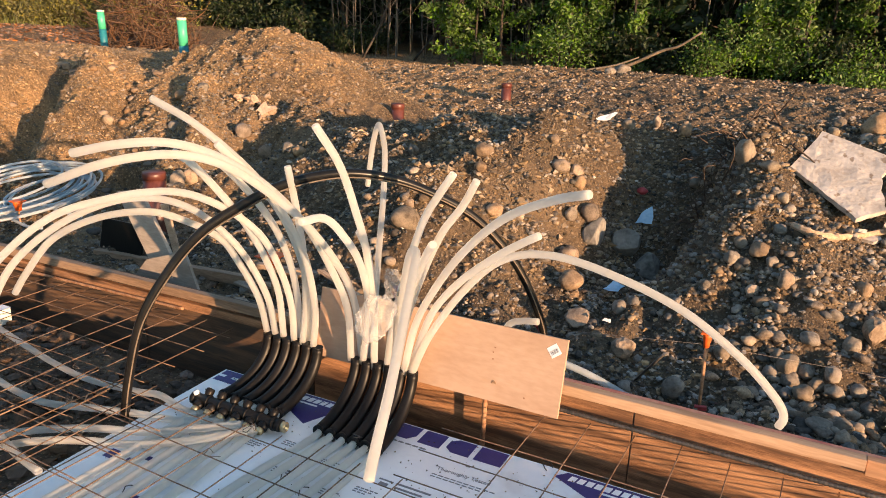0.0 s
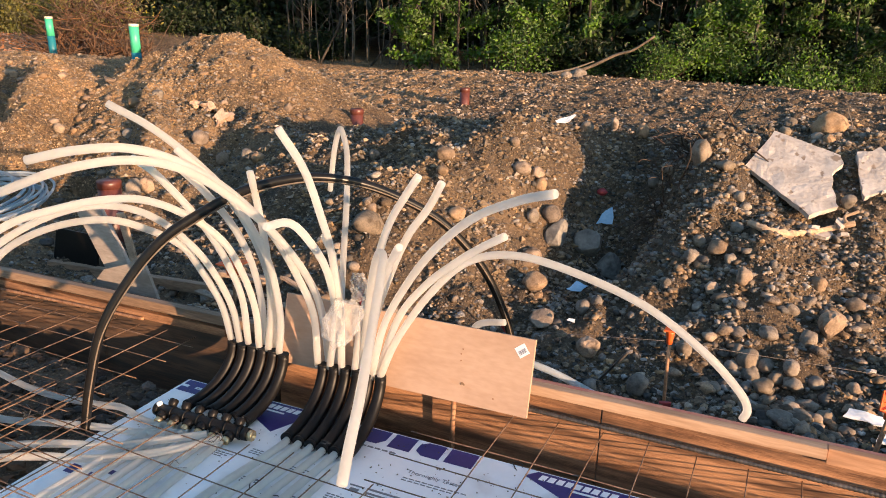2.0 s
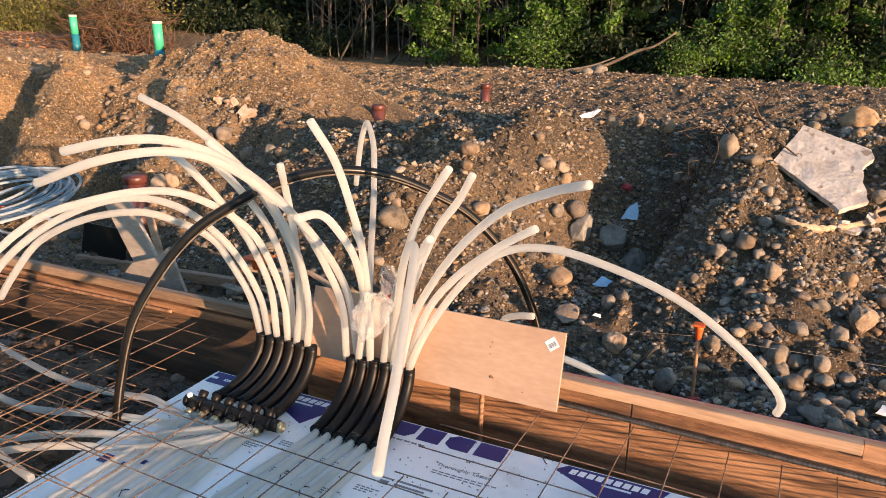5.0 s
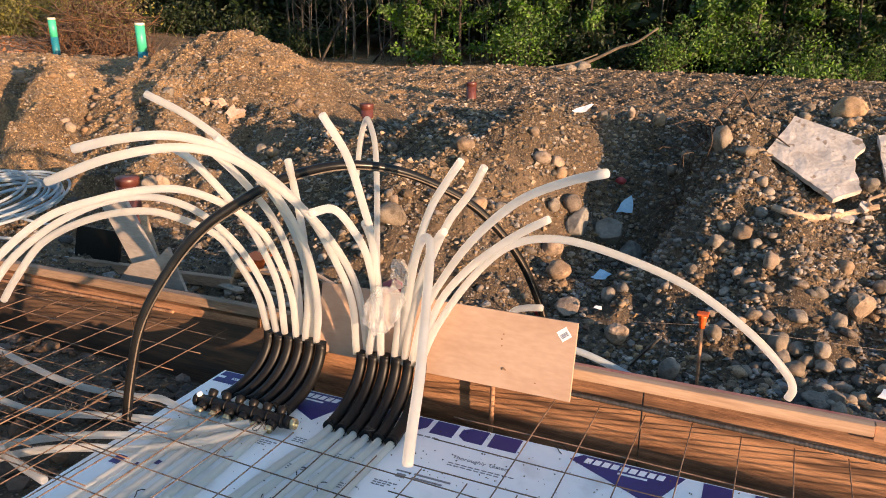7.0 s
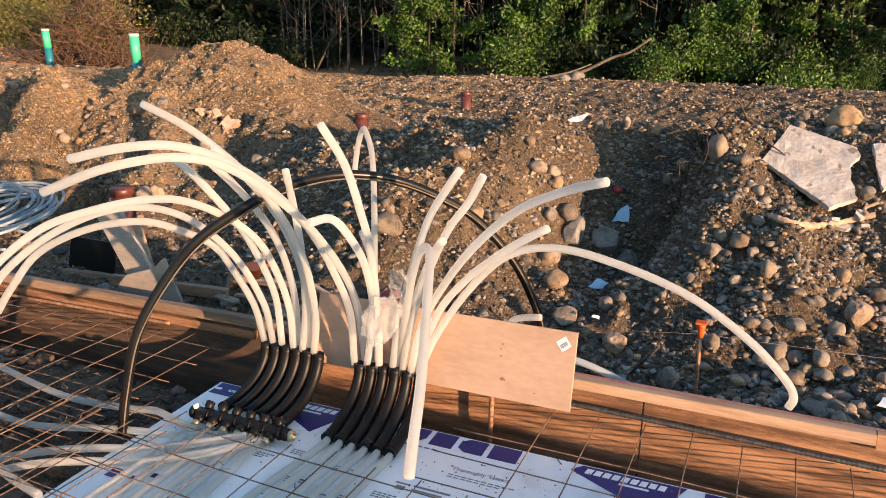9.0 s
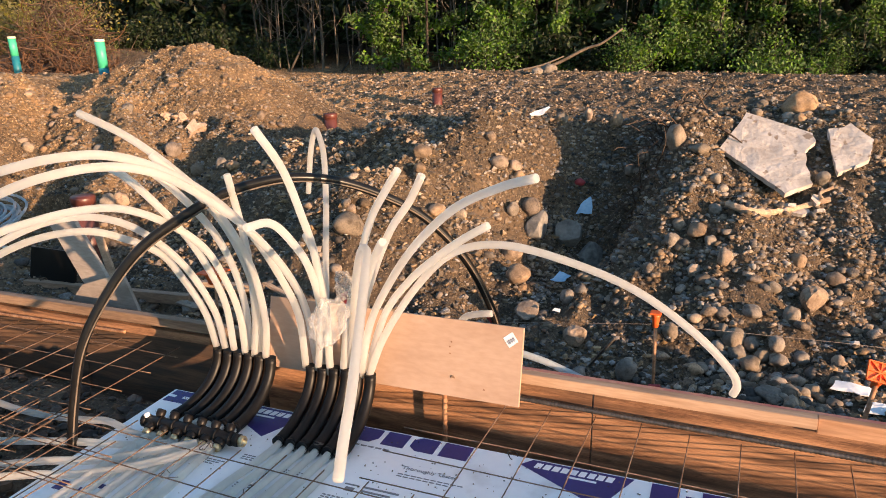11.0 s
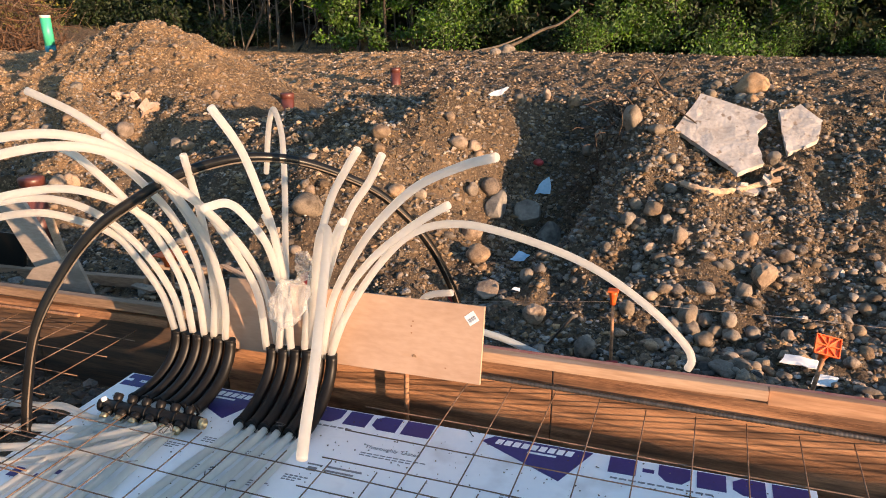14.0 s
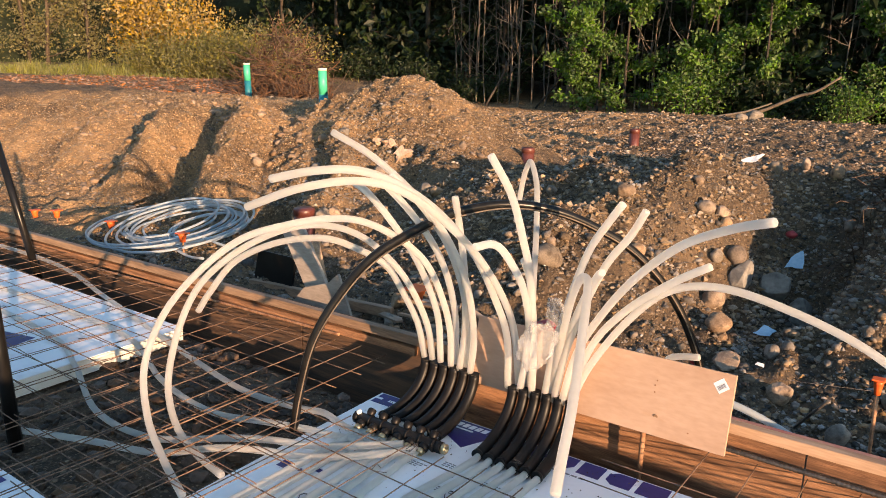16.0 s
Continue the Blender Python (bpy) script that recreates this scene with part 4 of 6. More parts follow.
def round_end(line, r, sides):
    """A pipe with softly rounded cut ends."""
    t = (line[-1] - line[-2]).normalized()
    line = line[:-1] + [line[-1] - t * r * 0.25, line[-1], line[-1] + t * r * 0.12]
    rad = [r] * (len(line) - 3) + [r, r * 0.9, r * 0.62]
    return sweep(bmesh.new(), line, rad, sides)


def pipe(points, label, r=PEX_R, material=None, name="plastic_pipe", group="standing pipes", category="pipe", sides=12):
    return tagged(part(name, round_end(spline(points, 8), r, sides), material or M_PEX), label, category, group)


STAND = "white pipe from a black bend"
pipe([(-1.08, 0.08, 0.2), (-1.11, 0.07, 0.34), (-1.17, 0.03, 0.49), (-1.2, -0.02, 0.58), (-1.29, -0.08, 0.64), (-1.39, -0.16, 0.68), (-1.56, -0.24, 0.65), (-1.73, -0.31, 0.56), (-1.82, -0.37, 0.43), (-1.88, -0.39, 0.34)], STAND + ", arching over to a cut end")
pipe([(-1.04, 0.08, 0.2), (-1.06, 0.07, 0.34), (-1.11, 0.03, 0.49), (-1.17, -0.02, 0.6), (-1.26, -0.08, 0.69), (-1.37, -0.15, 0.73), (-1.48, -0.25, 0.72), (-1.62, -0.36, 0.64), (-1.73, -0.47, 0.51), (-1.76, -0.56, 0.35), (-1.72, -0.65, 0.17), (-1.6, -0.71, 0.06), (-1.43, -0.75, 0.02), (-1.25, -0.78, 0.013)], STAND + ", looped down to the board")
pipe([(-0.95, 0.08, 0.19), (-0.95, 0.07, 0.34), (-0.97, 0.04, 0.48), (-1.0, -0.02, 0.62), (-1.07, -0.1, 0.72), (-1.17, -0.18, 0.78), (-1.26, -0.26, 0.79), (-1.36, -0.36, 0.77), (-1.48, -0.47, 0.72), (-1.6, -0.57, 0.6), (-1.7, -0.66, 0.44), (-1.72, -0.74, 0.26), (-1.61, -0.81, 0.12), (-1.44, -0.87, 0.05), (-1.25, -0.93, 0.013)], STAND + ", widest loop down to the board")
pipe([(-1.0, 0.08, 0.2), (-1.0, 0.06, 0.38), (-1.02, 0.02, 0.52), (-1.04, -0.05, 0.66), (-1.08, -0.12, 0.78), (-1.12, -0.2, 0.89), (-1.14, -0.26, 0.94)], STAND)
pipe([(-0.86, 0.08, 0.19), (-0.84, 0.07, 0.34), (-0.85, 0.04, 0.53), (-0.89, 0.0, 0.68), (-0.95, -0.05, 0.81), (-1.04, -0.1, 0.92), (-1.16, -0.15, 1.02), (-1.3, -0.19, 1.09)], STAND + ", leaning out high")
pipe([(-0.91, 0.08, 0.19), (-0.89, 0.08, 0.35), (-0.88, 0.06, 0.56), (-0.88, 0.03, 0.72), (-0.89, 0.0, 0.88)], STAND + ", nearly upright")
pipe([(-0.69, 0.08, 0.18), (-0.69, 0.06, 0.38), (-0.71, 0.0, 0.54), (-0.74, -0.1, 0.72), (-0.8, -0.22, 0.87), (-0.86, -0.35, 0.97), (-0.92, -0.47, 1.02), (-1.01, -0.57, 1.02), (-1.13, -0.63, 0.99)], STAND + ", bent far over")
pipe([(-0.66, 0.11, 0.16), (-0.675, 0.09, 0.38), (-0.69, 0.03, 0.53), (-0.72, -0.09, 0.7), (-0.77, -0.22, 0.84), (-0.83, -0.36, 0.95), (-0.91, -0.48, 0.99), (-1.03, -0.6, 0.97), (-1.2, -0.67, 0.9)], STAND + ", bent far over")
pipe([(-0.59, 0.08, 0.17), (-0.58, 0.06, 0.37), (-0.57, 0.0, 0.63), (-0.57, -0.06, 0.78), (-0.58, -0.13, 0.94), (-0.61, -0.21, 1.07)], STAND)
pipe([(-0.64, 0.12, 0.16), (-0.7, 0.25, 0.33), (-0.81, 0.45, 0.49), (-0.92, 0.65, 0.63), (-1.04, 0.85, 0.79), (-1.13, 0.955, 0.875), (-1.17, 0.99, 0.87), (-1.21, 1.01, 0.77), (-1.25, 1.03, 0.57)], STAND + ", bowed over into a narrow hook")
pipe([(-0.64, 0.08, 0.18), (-0.6, 0.06, 0.4), (-0.58, -0.02, 0.59), (-0.58, -0.12, 0.72), (-0.59, -0.2, 0.79), (-0.6, -0.30, 0.80)], STAND + ", curled at its end")
pipe([(-0.54, 0.08, 0.17), (-0.51, 0.08, 0.38), (-0.46, 0.07, 0.56), (-0.39, 0.05, 0.75), (-0.32, 0.03, 0.86), (-0.27, 0.02, 0.93)], STAND)
pipe([(-0.5, 0.08, 0.18), (-0.46, 0.08, 0.39), (-0.4, 0.08, 0.57), (-0.33, 0.07, 0.72), (-0.26, 0.07, 0.82), (-0.21, 0.06, 0.91)], STAND)
pipe([(-0.53, 0.1, 0.17), (-0.47, 0.06, 0.44), (-0.4, -0.03, 0.61), (-0.33, -0.12, 0.71), (-0.28, -0.18, 0.73), (-0.228, -0.285, 0.71), (-0.158, -0.455, 0.63), (-0.092, -0.62, 0.545), (-0.056, -0.73, 0.475), (-0.034, -0.797, 0.423)], STAND + ", bowed over and hanging free")
pipe([(-0.52, 0.11, 0.17), (-0.47, 0.09, 0.40), (-0.42, 0.06, 0.53), (-0.36, 0.01, 0.64), (-0.31, -0.04, 0.705), (-0.278, -0.084, 0.732)], STAND + ", its open end turned outwards")
pipe([(-0.47, 0.08, 0.18), (-0.42, 0.07, 0.38), (-0.33, 0.03, 0.54), (-0.2, -0.03, 0.71), (-0.05, -0.08, 0.85), (0.1, -0.12, 0.93), (0.21, -0.16, 0.97)], STAND)
pipe([(-0.46, 0.1, 0.17), (-0.38, 0.1, 0.41), (-0.28, 0.1, 0.55), (-0.17, 0.1, 0.65), (-0.09, 0.1, 0.71), (-0.01, 0.1, 0.76)], STAND)
pipe([(-0.44, 0.08, 0.18), (-0.38, 0.1, 0.34), (-0.27, 0.13, 0.52), (-0.15, 0.16, 0.64), (0.0, 0.2, 0.67), (0.2, 0.23, 0.63), (0.41, 0.26, 0.55), (0.59, 0.28, 0.43), (0.7, 0.3, 0.32), (0.732, 0.302, 0.265), (0.722, 0.302, 0.225)], STAND + ", arching wide onto the form")

pipe([(-0.955, 0.115, 0.17), (-0.945, 0.10, 0.36), (-0.95, 0.06, 0.53), (-0.975, 0.0, 0.68), (-1.03, -0.08, 0.82), (-1.09, -0.16, 0.93)], STAND)
pipe([(-0.905, 0.115, 0.17), (-0.89, 0.10, 0.36), (-0.90, 0.07, 0.53), (-0.93, 0.01, 0.70), (-0.98, -0.07, 0.84), (-1.04, -0.17, 0.965)], STAND)
pipe([(-0.62, 0.12, 0.17), (-0.61, 0.11, 0.40), (-0.605, 0.06, 0.60), (-0.60, 0.0, 0.70)], STAND)

# black bends, six to a group, with a back row behind
BENDS = [(-1.073 + 0.0465 * i, 0.08) for i in range(6)] + [(-0.667 + 0.047 * i, 0.08) for i in range(6)]
for bx, by in BENDS:
    rnd = random.Random(int(bx * 1000))
    right = bx > -0.7
    b0 = -0.165 if right else -0.145
    x1 = bx + (0.010 if right else -0.032 + 0.10 * (bx + 1.073))
    e = thing("pipe_bend", "glossy black plastic bend guiding a white pipe upwards", "pipe bend", "black pipe bends", at=(bx, by, 0))
    top = 0.196 + rnd.uniform(-0.008, 0.006)
    arc = [math.pi / 2 * k / 14 for k in range(15)]
    line = [Vector((x1 + (bx - x1) * math.sin(a), b0 + (by - b0) * math.sin(a), 0.022 + (top - 0.022) * (1 - math.cos(a)))) for a in arc]
    part("shell", sweep(bmesh.new(), line, 0.0200, 14), M_BLACK, e)
    part("seam_ridge", sweep(bmesh.new(), [p + Vector((0.0165, -0.007, 0.0)) for p in line], 0.0024, 5), M_HOSE, e)
    part("lip", sweep(bmesh.new(), [line[0] + Vector((0, -0.002, 0)), line[0] + Vector((0, 0.010, 0))], 0.0212, 14), M_BLACK, e)
    part("rim", sweep(bmesh.new(), [line[-1] + Vector((0, 0, -0.004)), line[-1] + Vector((0, 0, 0.002))], 0.0203, 14), M_BLACK, e)

# pipes lying on the boards towards the bends
LAID = "white plastic heating pipe laid on the foam board"
for i in range(6):
    x = -0.655 + 0.047 * i
    s = 0.012 * (i - 2.5)
    pipe([(x - 0.02 + 3 * s, -2.3, 0.014), (x - 0.03 + 2 * s, -1.4, 0.014), (x - 0.03 + s, -0.9, 0.014), (x - 0.02 + 0.5 * s, -0.52, 0.014), (x, -0.24, 0.016), (x + 0.005, -0.15, 0.021)], LAID, group="laid pipes")
for i in range(6):
    x = -1.105 + 0.0512 * i
    s = 0.010 * (i - 2.5)
    pipe([(x + 0.04 + 3 * s, -2.3, 0.014), (x + 0.03 + 2 * s, -1.4, 0.014), (x + 0.02 + s, -0.85, 0.014), (x + 0.01 + 0.5 * s, -0.50, 0.014), (x, -0.22, 0.016), (x, -0.13, 0.021)], LAID, group="laid pipes")
SIDE = "white plastic heating pipe laid over bare soil under the mesh"
pipe([(-6.2, 0.10, 0.015), (-4.37, 0.20, 0.0), (-3.3, 0.0, 0.012), (-2.49, -0.14, -0.02), (-1.86, -0.23, -0.045), (-1.46, -0.26, -0.005), (-1.30, -0.265, 0.022), (-1.16, -0.285, 0.014), (-1.07, -0.27, 0.013)], SIDE, group="laid pipes")
pipe([(-4.6, -0.30, 0.004), (-3.2, -0.24, 0.004), (-2.62, -0.26, 0.0), (-2.2, -0.38, -0.05), (-1.78, -0.44, -0.05), (-1.44, -0.42, 0.0), (-1.28, -0.39, 0.014), (-1.12, -0.345, 0.013), (-0.98, -0.275, 0.013)], SIDE, group="laid pipes")
pipe([(-3.9, -0.45, 0.004), (-2.95, -0.48, 0.004), (-2.55, -0.58, -0.01), (-2.15, -0.71, -0.06), (-1.78, -0.70, -0.06), (-1.45, -0.585, 0.0), (-1.30, -0.52, 0.014), (-1.14, -0.45, 0.014), (-0.99, -0.37, 0.035), (-0.90, -0.275, 0.030)], SIDE, group="laid pipes")
pipe([(-2.21, -0.98, -0.055), (-1.95, -0.86, -0.06), (-1.66, -0.76, -0.055), (-1.44, -0.67, 0.0), (-1.29, -0.60, 0.014), (-1.13, -0.53, 0.014), (-0.95, -0.43, 0.035), (-0.84, -0.275, 0.030)], "cut white heating pipe laid over bare soil under the mesh", group="laid pipes")

# the large black loop
RING = [(-1.312, -0.411, 0.005), (-1.293, -0.387, 0.17), (-1.261, -0.341, 0.365), (-1.200, -0.256, 0.530), (-1.122, -0.177, 0.655), (-1.030, -0.086, 0.738), (-0.915, 0.002, 0.812), (-0.77, 0.12, 0.850), (-0.64, 0.25, 0.828), (-0.525, 0.382, 0.757), (-0.407, 0.507, 0.65), (-0.292, 0.608, 0.48), (-0.212, 0.668, 0.29), (-0.175, 0.705, 0.12), (-0.165, 0.735, -0.14)]
loop = thing("hose_loop", "large black plastic hose standing in a hoop over the form", "hose", at=RING[0])
part("hose", sweep(bmesh.new(), spline(RING, 8), 0.0165, 14), M_HOSE, loop)
part("companion_cable", sweep(bmesh.new(), [p + Vector((0.012, -0.010, -0.012 - 0.006 * math.sin(i * 0.055))) for i, p in enumerate(spline(RING, 8))], 0.0028, 6), M_DEADWOOD, loop, "thin tan cable beside the hose")

# manifold
man = thing("manifold", "black plastic six-way pipe manifold with brass outlets on foam", "manifold", at=(-0.95, -0.22, 0))
ma, mb = Vector((-1.150, -0.236, 0.042)), Vector((-0.790, -0.222, 0.036))
ax = (mb - ma).normalized()
fw = Vector((ax.y, -ax.x, 0))
part("body", sweep(bmesh.new(), [ma, ma.lerp(mb, 0.02), ma.lerp(mb, 0.5), ma.lerp(mb, 0.98), mb], [0.017, 0.021, 0.021, 0.021, 0.017], 16), M_BLACK, man)
for i in range(6):
    c = ma.lerp(mb, 0.10 + 0.158 * i)
    d = (fw + Vector((0, 0, -0.40))).normalized()
    part("collar", lathe(bmesh.new(), [(0.017, 0.012), (0.019, 0.018), (0.019, 0.034), (0.015, 0.036)], c, d, 14), M_BLACK, man)
    o = part("outlet", lathe(bmesh.new(), [(0.0125, 0.034), (0.0145, 0.037), (0.0145, 0.050), (0.0125, 0.053), (0.0095, 0.0535), (0.0085, 0.044)], c, d, 12), M_BRASS, man, "brass threaded outlet")
    up = (-fw * 0.75 + Vector((0, 0, 0.75))).normalized()
    part("valve_stub", lathe(bmesh.new(), [(0.010, 0.012), (0.012, 0.020), (0.016, 0.028), (0.016, 0.044), (0.012, 0.047)], c + ax * 0.012, up, 10), M_BLACK, man)
    part("rib", lathe(bmesh.new(), [(0.0215, -0.003), (0.0245, -0.002), (0.0245, 0.002), (0.0215, 0.003)], c + ax * 0.030, ax, 16), M_BLACK, man)
part("end_collar", lathe(bmesh.new(), [(0.019, 0.0), (0.024, 0.003), (0.024, 0.022), (0.019, 0.024)], mb, ax, 6), M_BLACK, man)
part("end_fitting", lathe(bmesh.new(), [(0.015, 0.024), (0.019, 0.026), (0.019, 0.040), (0.016, 0.043), (0.012, 0.0435), (0.011, 0.030)], mb, ax, 16), M_BRASS, man, "large brass end fitting")
part("end_cap", lathe(bmesh.new(), [(0.0, 0.0), (0.017, 0.0), (0.024, 0.006), (0.024, 0.020), (0.016, 0.024)], ma - ax * 0.012, ax, 16), M_BLACK, man)
part("plug", lathe(bmesh.new(), [(0.010, 0.010), (0.0105, 0.028), (0.008, 0.032), (0.002, 0.033)], ma + ax * 0.012, Vector((-0.1, -0.1, 1)).normalized(), 12), M_PAPER, man, "white plastic plug")

# crumpled clear bag tied among the pipes
bm = bmesh.new()
bmesh.ops.create_icosphere(bm, subdivisions=4, radius=1)
for v in bm.verts:
    d = v.co.copy()
    k = 1 + 0.34 * noise.noise(d * 2.3) + 0.22 * abs(noise.noise(d * 5.1)) + 0.10 * noise.noise(d * 11)
    v.co = Vector((-0.535 + d.x * 0.062 * k, 0.0 + d.y * 0.055 * k, 0.405 + d.z * 0.075 * k + (0.02 * d.x)))
tagged(part("plastic_bag", bm, M_BAG, smooth=False), "crumpled clear plastic bag tucked between the pipes", "plastic bag")
bm = bmesh.new()
bmesh.ops.create_icosphere(bm, subdivisions=3, radius=1)
for v in bm.verts:
    d = v.co.copy()
    k = 1 + 0.5 * noise.noise(d * 2.9 + Vector((4, 0, 0)))
    v.co = Vector((-0.50 + d.x * 0.035 * k, 0.05 + d.y * 0.02 * k, 0.52 + d.z * 0.05 * k))
tagged(part("plastic_film", bm, M_BAG), "torn clear film twisted behind the bag", "plastic film")


# ---- things outside the form ----
def on(x, y, dz=0.0):
    return Vector((x, y, on_ground(x, y) + dz))


# coil of pipe beside the form
rnd = random.Random(8)
coil = thing("pipe_coil", "loose coil of white plastic pipe on the soil, tinted for shade", "pipe coil", at=on(-5.0, 1.55))
for k in range(12):
    # the turns bunch together at the far side and fan out at the near one
    R = 0.34 + 0.030 * k + rnd.uniform(-0.03, 0.03)
    cx, cy = -4.62 + rnd.uniform(-0.22, 0.18), 1.96 - R + rnd.uniform(-0.10, 0.04)
    lean, ph = rnd.uniform(0.04, 0.16), rnd.uniform(0, 6.28)
    pts = []
    for i in range(17):
        a = ph + i * 0.40
        x, y = cx + R * 0.86 * math.cos(a) - 0.22 * R * math.sin(a), cy + R * math.sin(a)
        pts.append((x, y, max(on_ground(x, y) + 0.012 + 0.006 * (k % 4), -0.10 + 0.010 * k + lean * (y - 0.8))))
    part("turn", sweep(bmesh.new(), spline(pts, 4), 0.0098, 8), M_COIL, coil)
rnd = random.Random(81)
for k in range(7):
    x, y = -4.35 + rnd.uniform(-0.35, 0.4), 1.0 + rnd.uniform(-0.1, 0.22)
    a = rnd.uniform(-0.5, 0.5)
    q = [on(x + math.cos(a) * s, y + math.sin(a) * s * 0.4, 0.02 + 0.01 * k) for s in (-0.28, -0.1, 0.1, 0.28)]
    tagged(part("pipe_offcut", sweep(bmesh.new(), spline(q, 4), 0.010, 8), M_COIL), "short white pipe offcut beside the coil, tinted for shade", "pipe", "pipe offcuts")
bm = bmesh.new()
for k in range(14):
    a = rnd.uniform(0, 6.28)
    c = Vector((-4.3 + 0.07 * math.cos(a), 1.18 + 0.05 * math.sin(a), on_ground(-4.3, 1.18) + 0.05))
    m = Matrix.Translation(c) @ Euler((rnd.uniform(-1, 1), rnd.uniform(-1, 1), a)).to_matrix().to_4x4()
    outline(bm, [(-0.05, -0.015), (0.06, -0.02), (0.07, 0.015), (-0.04, 0.02)], 0.002, m)
tagged(part("film_scraps", bm, M_PAPER), "bunch of torn white plastic strips by the coil", "plastic scraps")


def maroon_pipe(x, y, top, r, label):
    z = on_ground(x, y)
    ob = thing("drain_pipe", label, "pipe", "maroon standpipes", at=(x, y, z))
    part("pipe_wall", lathe(bmesh.new(), [(r, z - 0.3), (r, top - 0.05)], (x, y, 0), sides=20), M_MAROON, ob)
    part("cap", lathe(bmesh.new(), [(r * 1.0, top - 0.052), (r * 1.07, top - 0.05), (r * 1.07, top - 0.012), (r * 1.0, top), (r * 0.2, top + 0.004)], (x, y, 0), sides=20), M_MAROON, ob, "reddish push-on cap")
    return ob


maroon_pipe(-3.29, 1.52, 0.30, 0.074, "maroon capped standpipe in a hole by the form")
maroon_pipe(-3.35, 4.75, 0.455, 0.066, "maroon capped standpipe among the soil heaps")
maroon_pipe(-3.31, 7.45, 0.48, 0.066, "maroon capped standpipe on the rutted field")


def green_pipe(x, y, foot, top, leanx, label):
    ob = thing("green_standpipe", label, "pipe", "green standpipes", at=(x, y, foot))
    a, b = Vector((x, y, foot - 0.3)), Vector((x + leanx, y, top))
    k = (foot + 0.16 - a.z) / (b.z - a.z)
    mid = a.lerp(b, k)
    part("foot", sweep(bmesh.new(), [a, mid], 0.0600, 18), M_TEAL, ob, "dark teal pipe foot")
    part("shaft", sweep(bmesh.new(), [mid, b], 0.0590, 18), M_GREEN, ob)
    part("rim", sweep(bmesh.new(), [b, b + Vector((0, 0, 0.03))], 0.0605, 18), M_CREAM, ob, "cream cut rim")


green_pipe(-6.85, 5.26, 0.68, 1.155, -0.02, "bright green plastic standpipe behind the soil heap")
green_pipe(-10.4, 6.9, 0.73, 1.165, -0.03, "bright green plastic standpipe on the far bank")


def facing(at, ex, ey):
    ex, ey = Vector(ex).normalized(), Vector(ey)
    ey = (ey - ex * ey.dot(ex)).normalized()
    ez = ex.cross(ey)
    return Matrix(((ex.x, ey.x, ez.x, at[0]), (ex.y, ey.y, ez.y, at[1]), (ex.z, ey.z, ez.z, at[2]), (0, 0, 0, 1)))


def stake(x, y, top, label, cap=M_ORANGE, lean=0.0, size=1.0):
    z = on_ground(x, y)
    ob = thing("form_stake", label, "stake", "capped stakes", at=(x, y, z))
    a, b = Vector((x, y, z - 0.15)), Vector((x + lean, y, top - 0.03))
    part("rod", sweep(bmesh.new(), [a, b], 0.0075, 8), M_RUSTBAR, ob)
    d = (b - a).normalized()
    part("cap_sleeve", lathe(bmesh.new(), [(0.0125 * size, -0.034), (0.014 * size, -0.01), (0.0185 * size, 0.014), (0.0195 * size, 0.026)], b, d, 12), cap, ob, "orange plastic sleeve")
    q = Vector((0, 0, 1)).rotation_difference(d).to_matrix().to_4x4()
    part("cap_plate", box(bmesh.new(), (-0.024 * size, -0.024 * size, 0.026), (0.024 * size, 0.024 * size, 0.034), Matrix.Translation(b) @ q, 0.004), cap, ob, "square orange plate")
    return ob


stake(0.405, 1.08, 0.165, "rusty stake with an orange cap holding the string line", lean=-0.012)
# the tilted stake shows the ribbed face of its square cap
z = on_ground(1.135, 0.75)
s2 = thing("form_stake", "tilted rusty stake with a ribbed orange cap", "stake", "capped stakes", at=(1.135, 0.75, z))
part("rod", sweep(bmesh.new(), [Vector((1.125, 0.77, z - 0.15)), Vector((1.175, 0.735, 0.155))], 0.0085, 8), M_RUSTBAR, s2)
cm = facing((1.18, 0.73, 0.185), (0.97, 0.10, -0.20), (0.15, 0.62, 0.77))
part("cap_sleeve", lathe(bmesh.new(), [(0.013, -0.062), (0.015, -0.04), (0.024, -0.012), (0.026, 0.0)], cm @ Vector((0, -0.012, -0.004)), (0.12, -0.50, 0.86), 12), M_ORANGE, s2, "orange plastic sleeve")
part("cap_plate", box(bmesh.new(), (-0.044, -0.036, -0.004), (0.044, 0.036, 0.0), cm, 0.003), M_ORANGE, s2, "square orange plate")
for k in range(4):
    part("cap_rib", box(bmesh.new(), (-0.047 if k % 2 else -0.040, -0.0022, 0.0005), (0.047 if k % 2 else 0.040, 0.0022, 0.008), cm @ Matrix.Rotation(math.pi / 4 * k, 4, "Z") if k != 2 else cm @ Matrix.Rotation(math.pi / 2, 4, "Z") @ Matrix.Scale(0.8, 4), 0.0008), M_ORANGE, s2)
for sx, sy in ((-0.042, 0), (0.042, 0), (0, -0.034), (0, 0.034)):
    w, h = (0.002, 0.036) if sx else (0.044, 0.002)
    part("cap_rim", box(bmesh.new(), (sx - w, sy - h, 0.0005), (sx + w, sy + h, 0.009), cm, 0.0008), M_ORANGE, s2)
stake(-6.18, 1.0, -0.02, "rusty stake with an orange cap near the far form", size=1.6)
stake(-5.79, 1.0, 0.03, "rusty stake with an orange cap near the far form", size=1.6)
stake(-4.94, 1.0, 0.055, "rusty stake with an orange cap beside the pipe coil", size=1.6)
stake(-4.0, 1.0, 0.10, "rusty stake with a dull orange cap in the pipe coil", size=1.6)
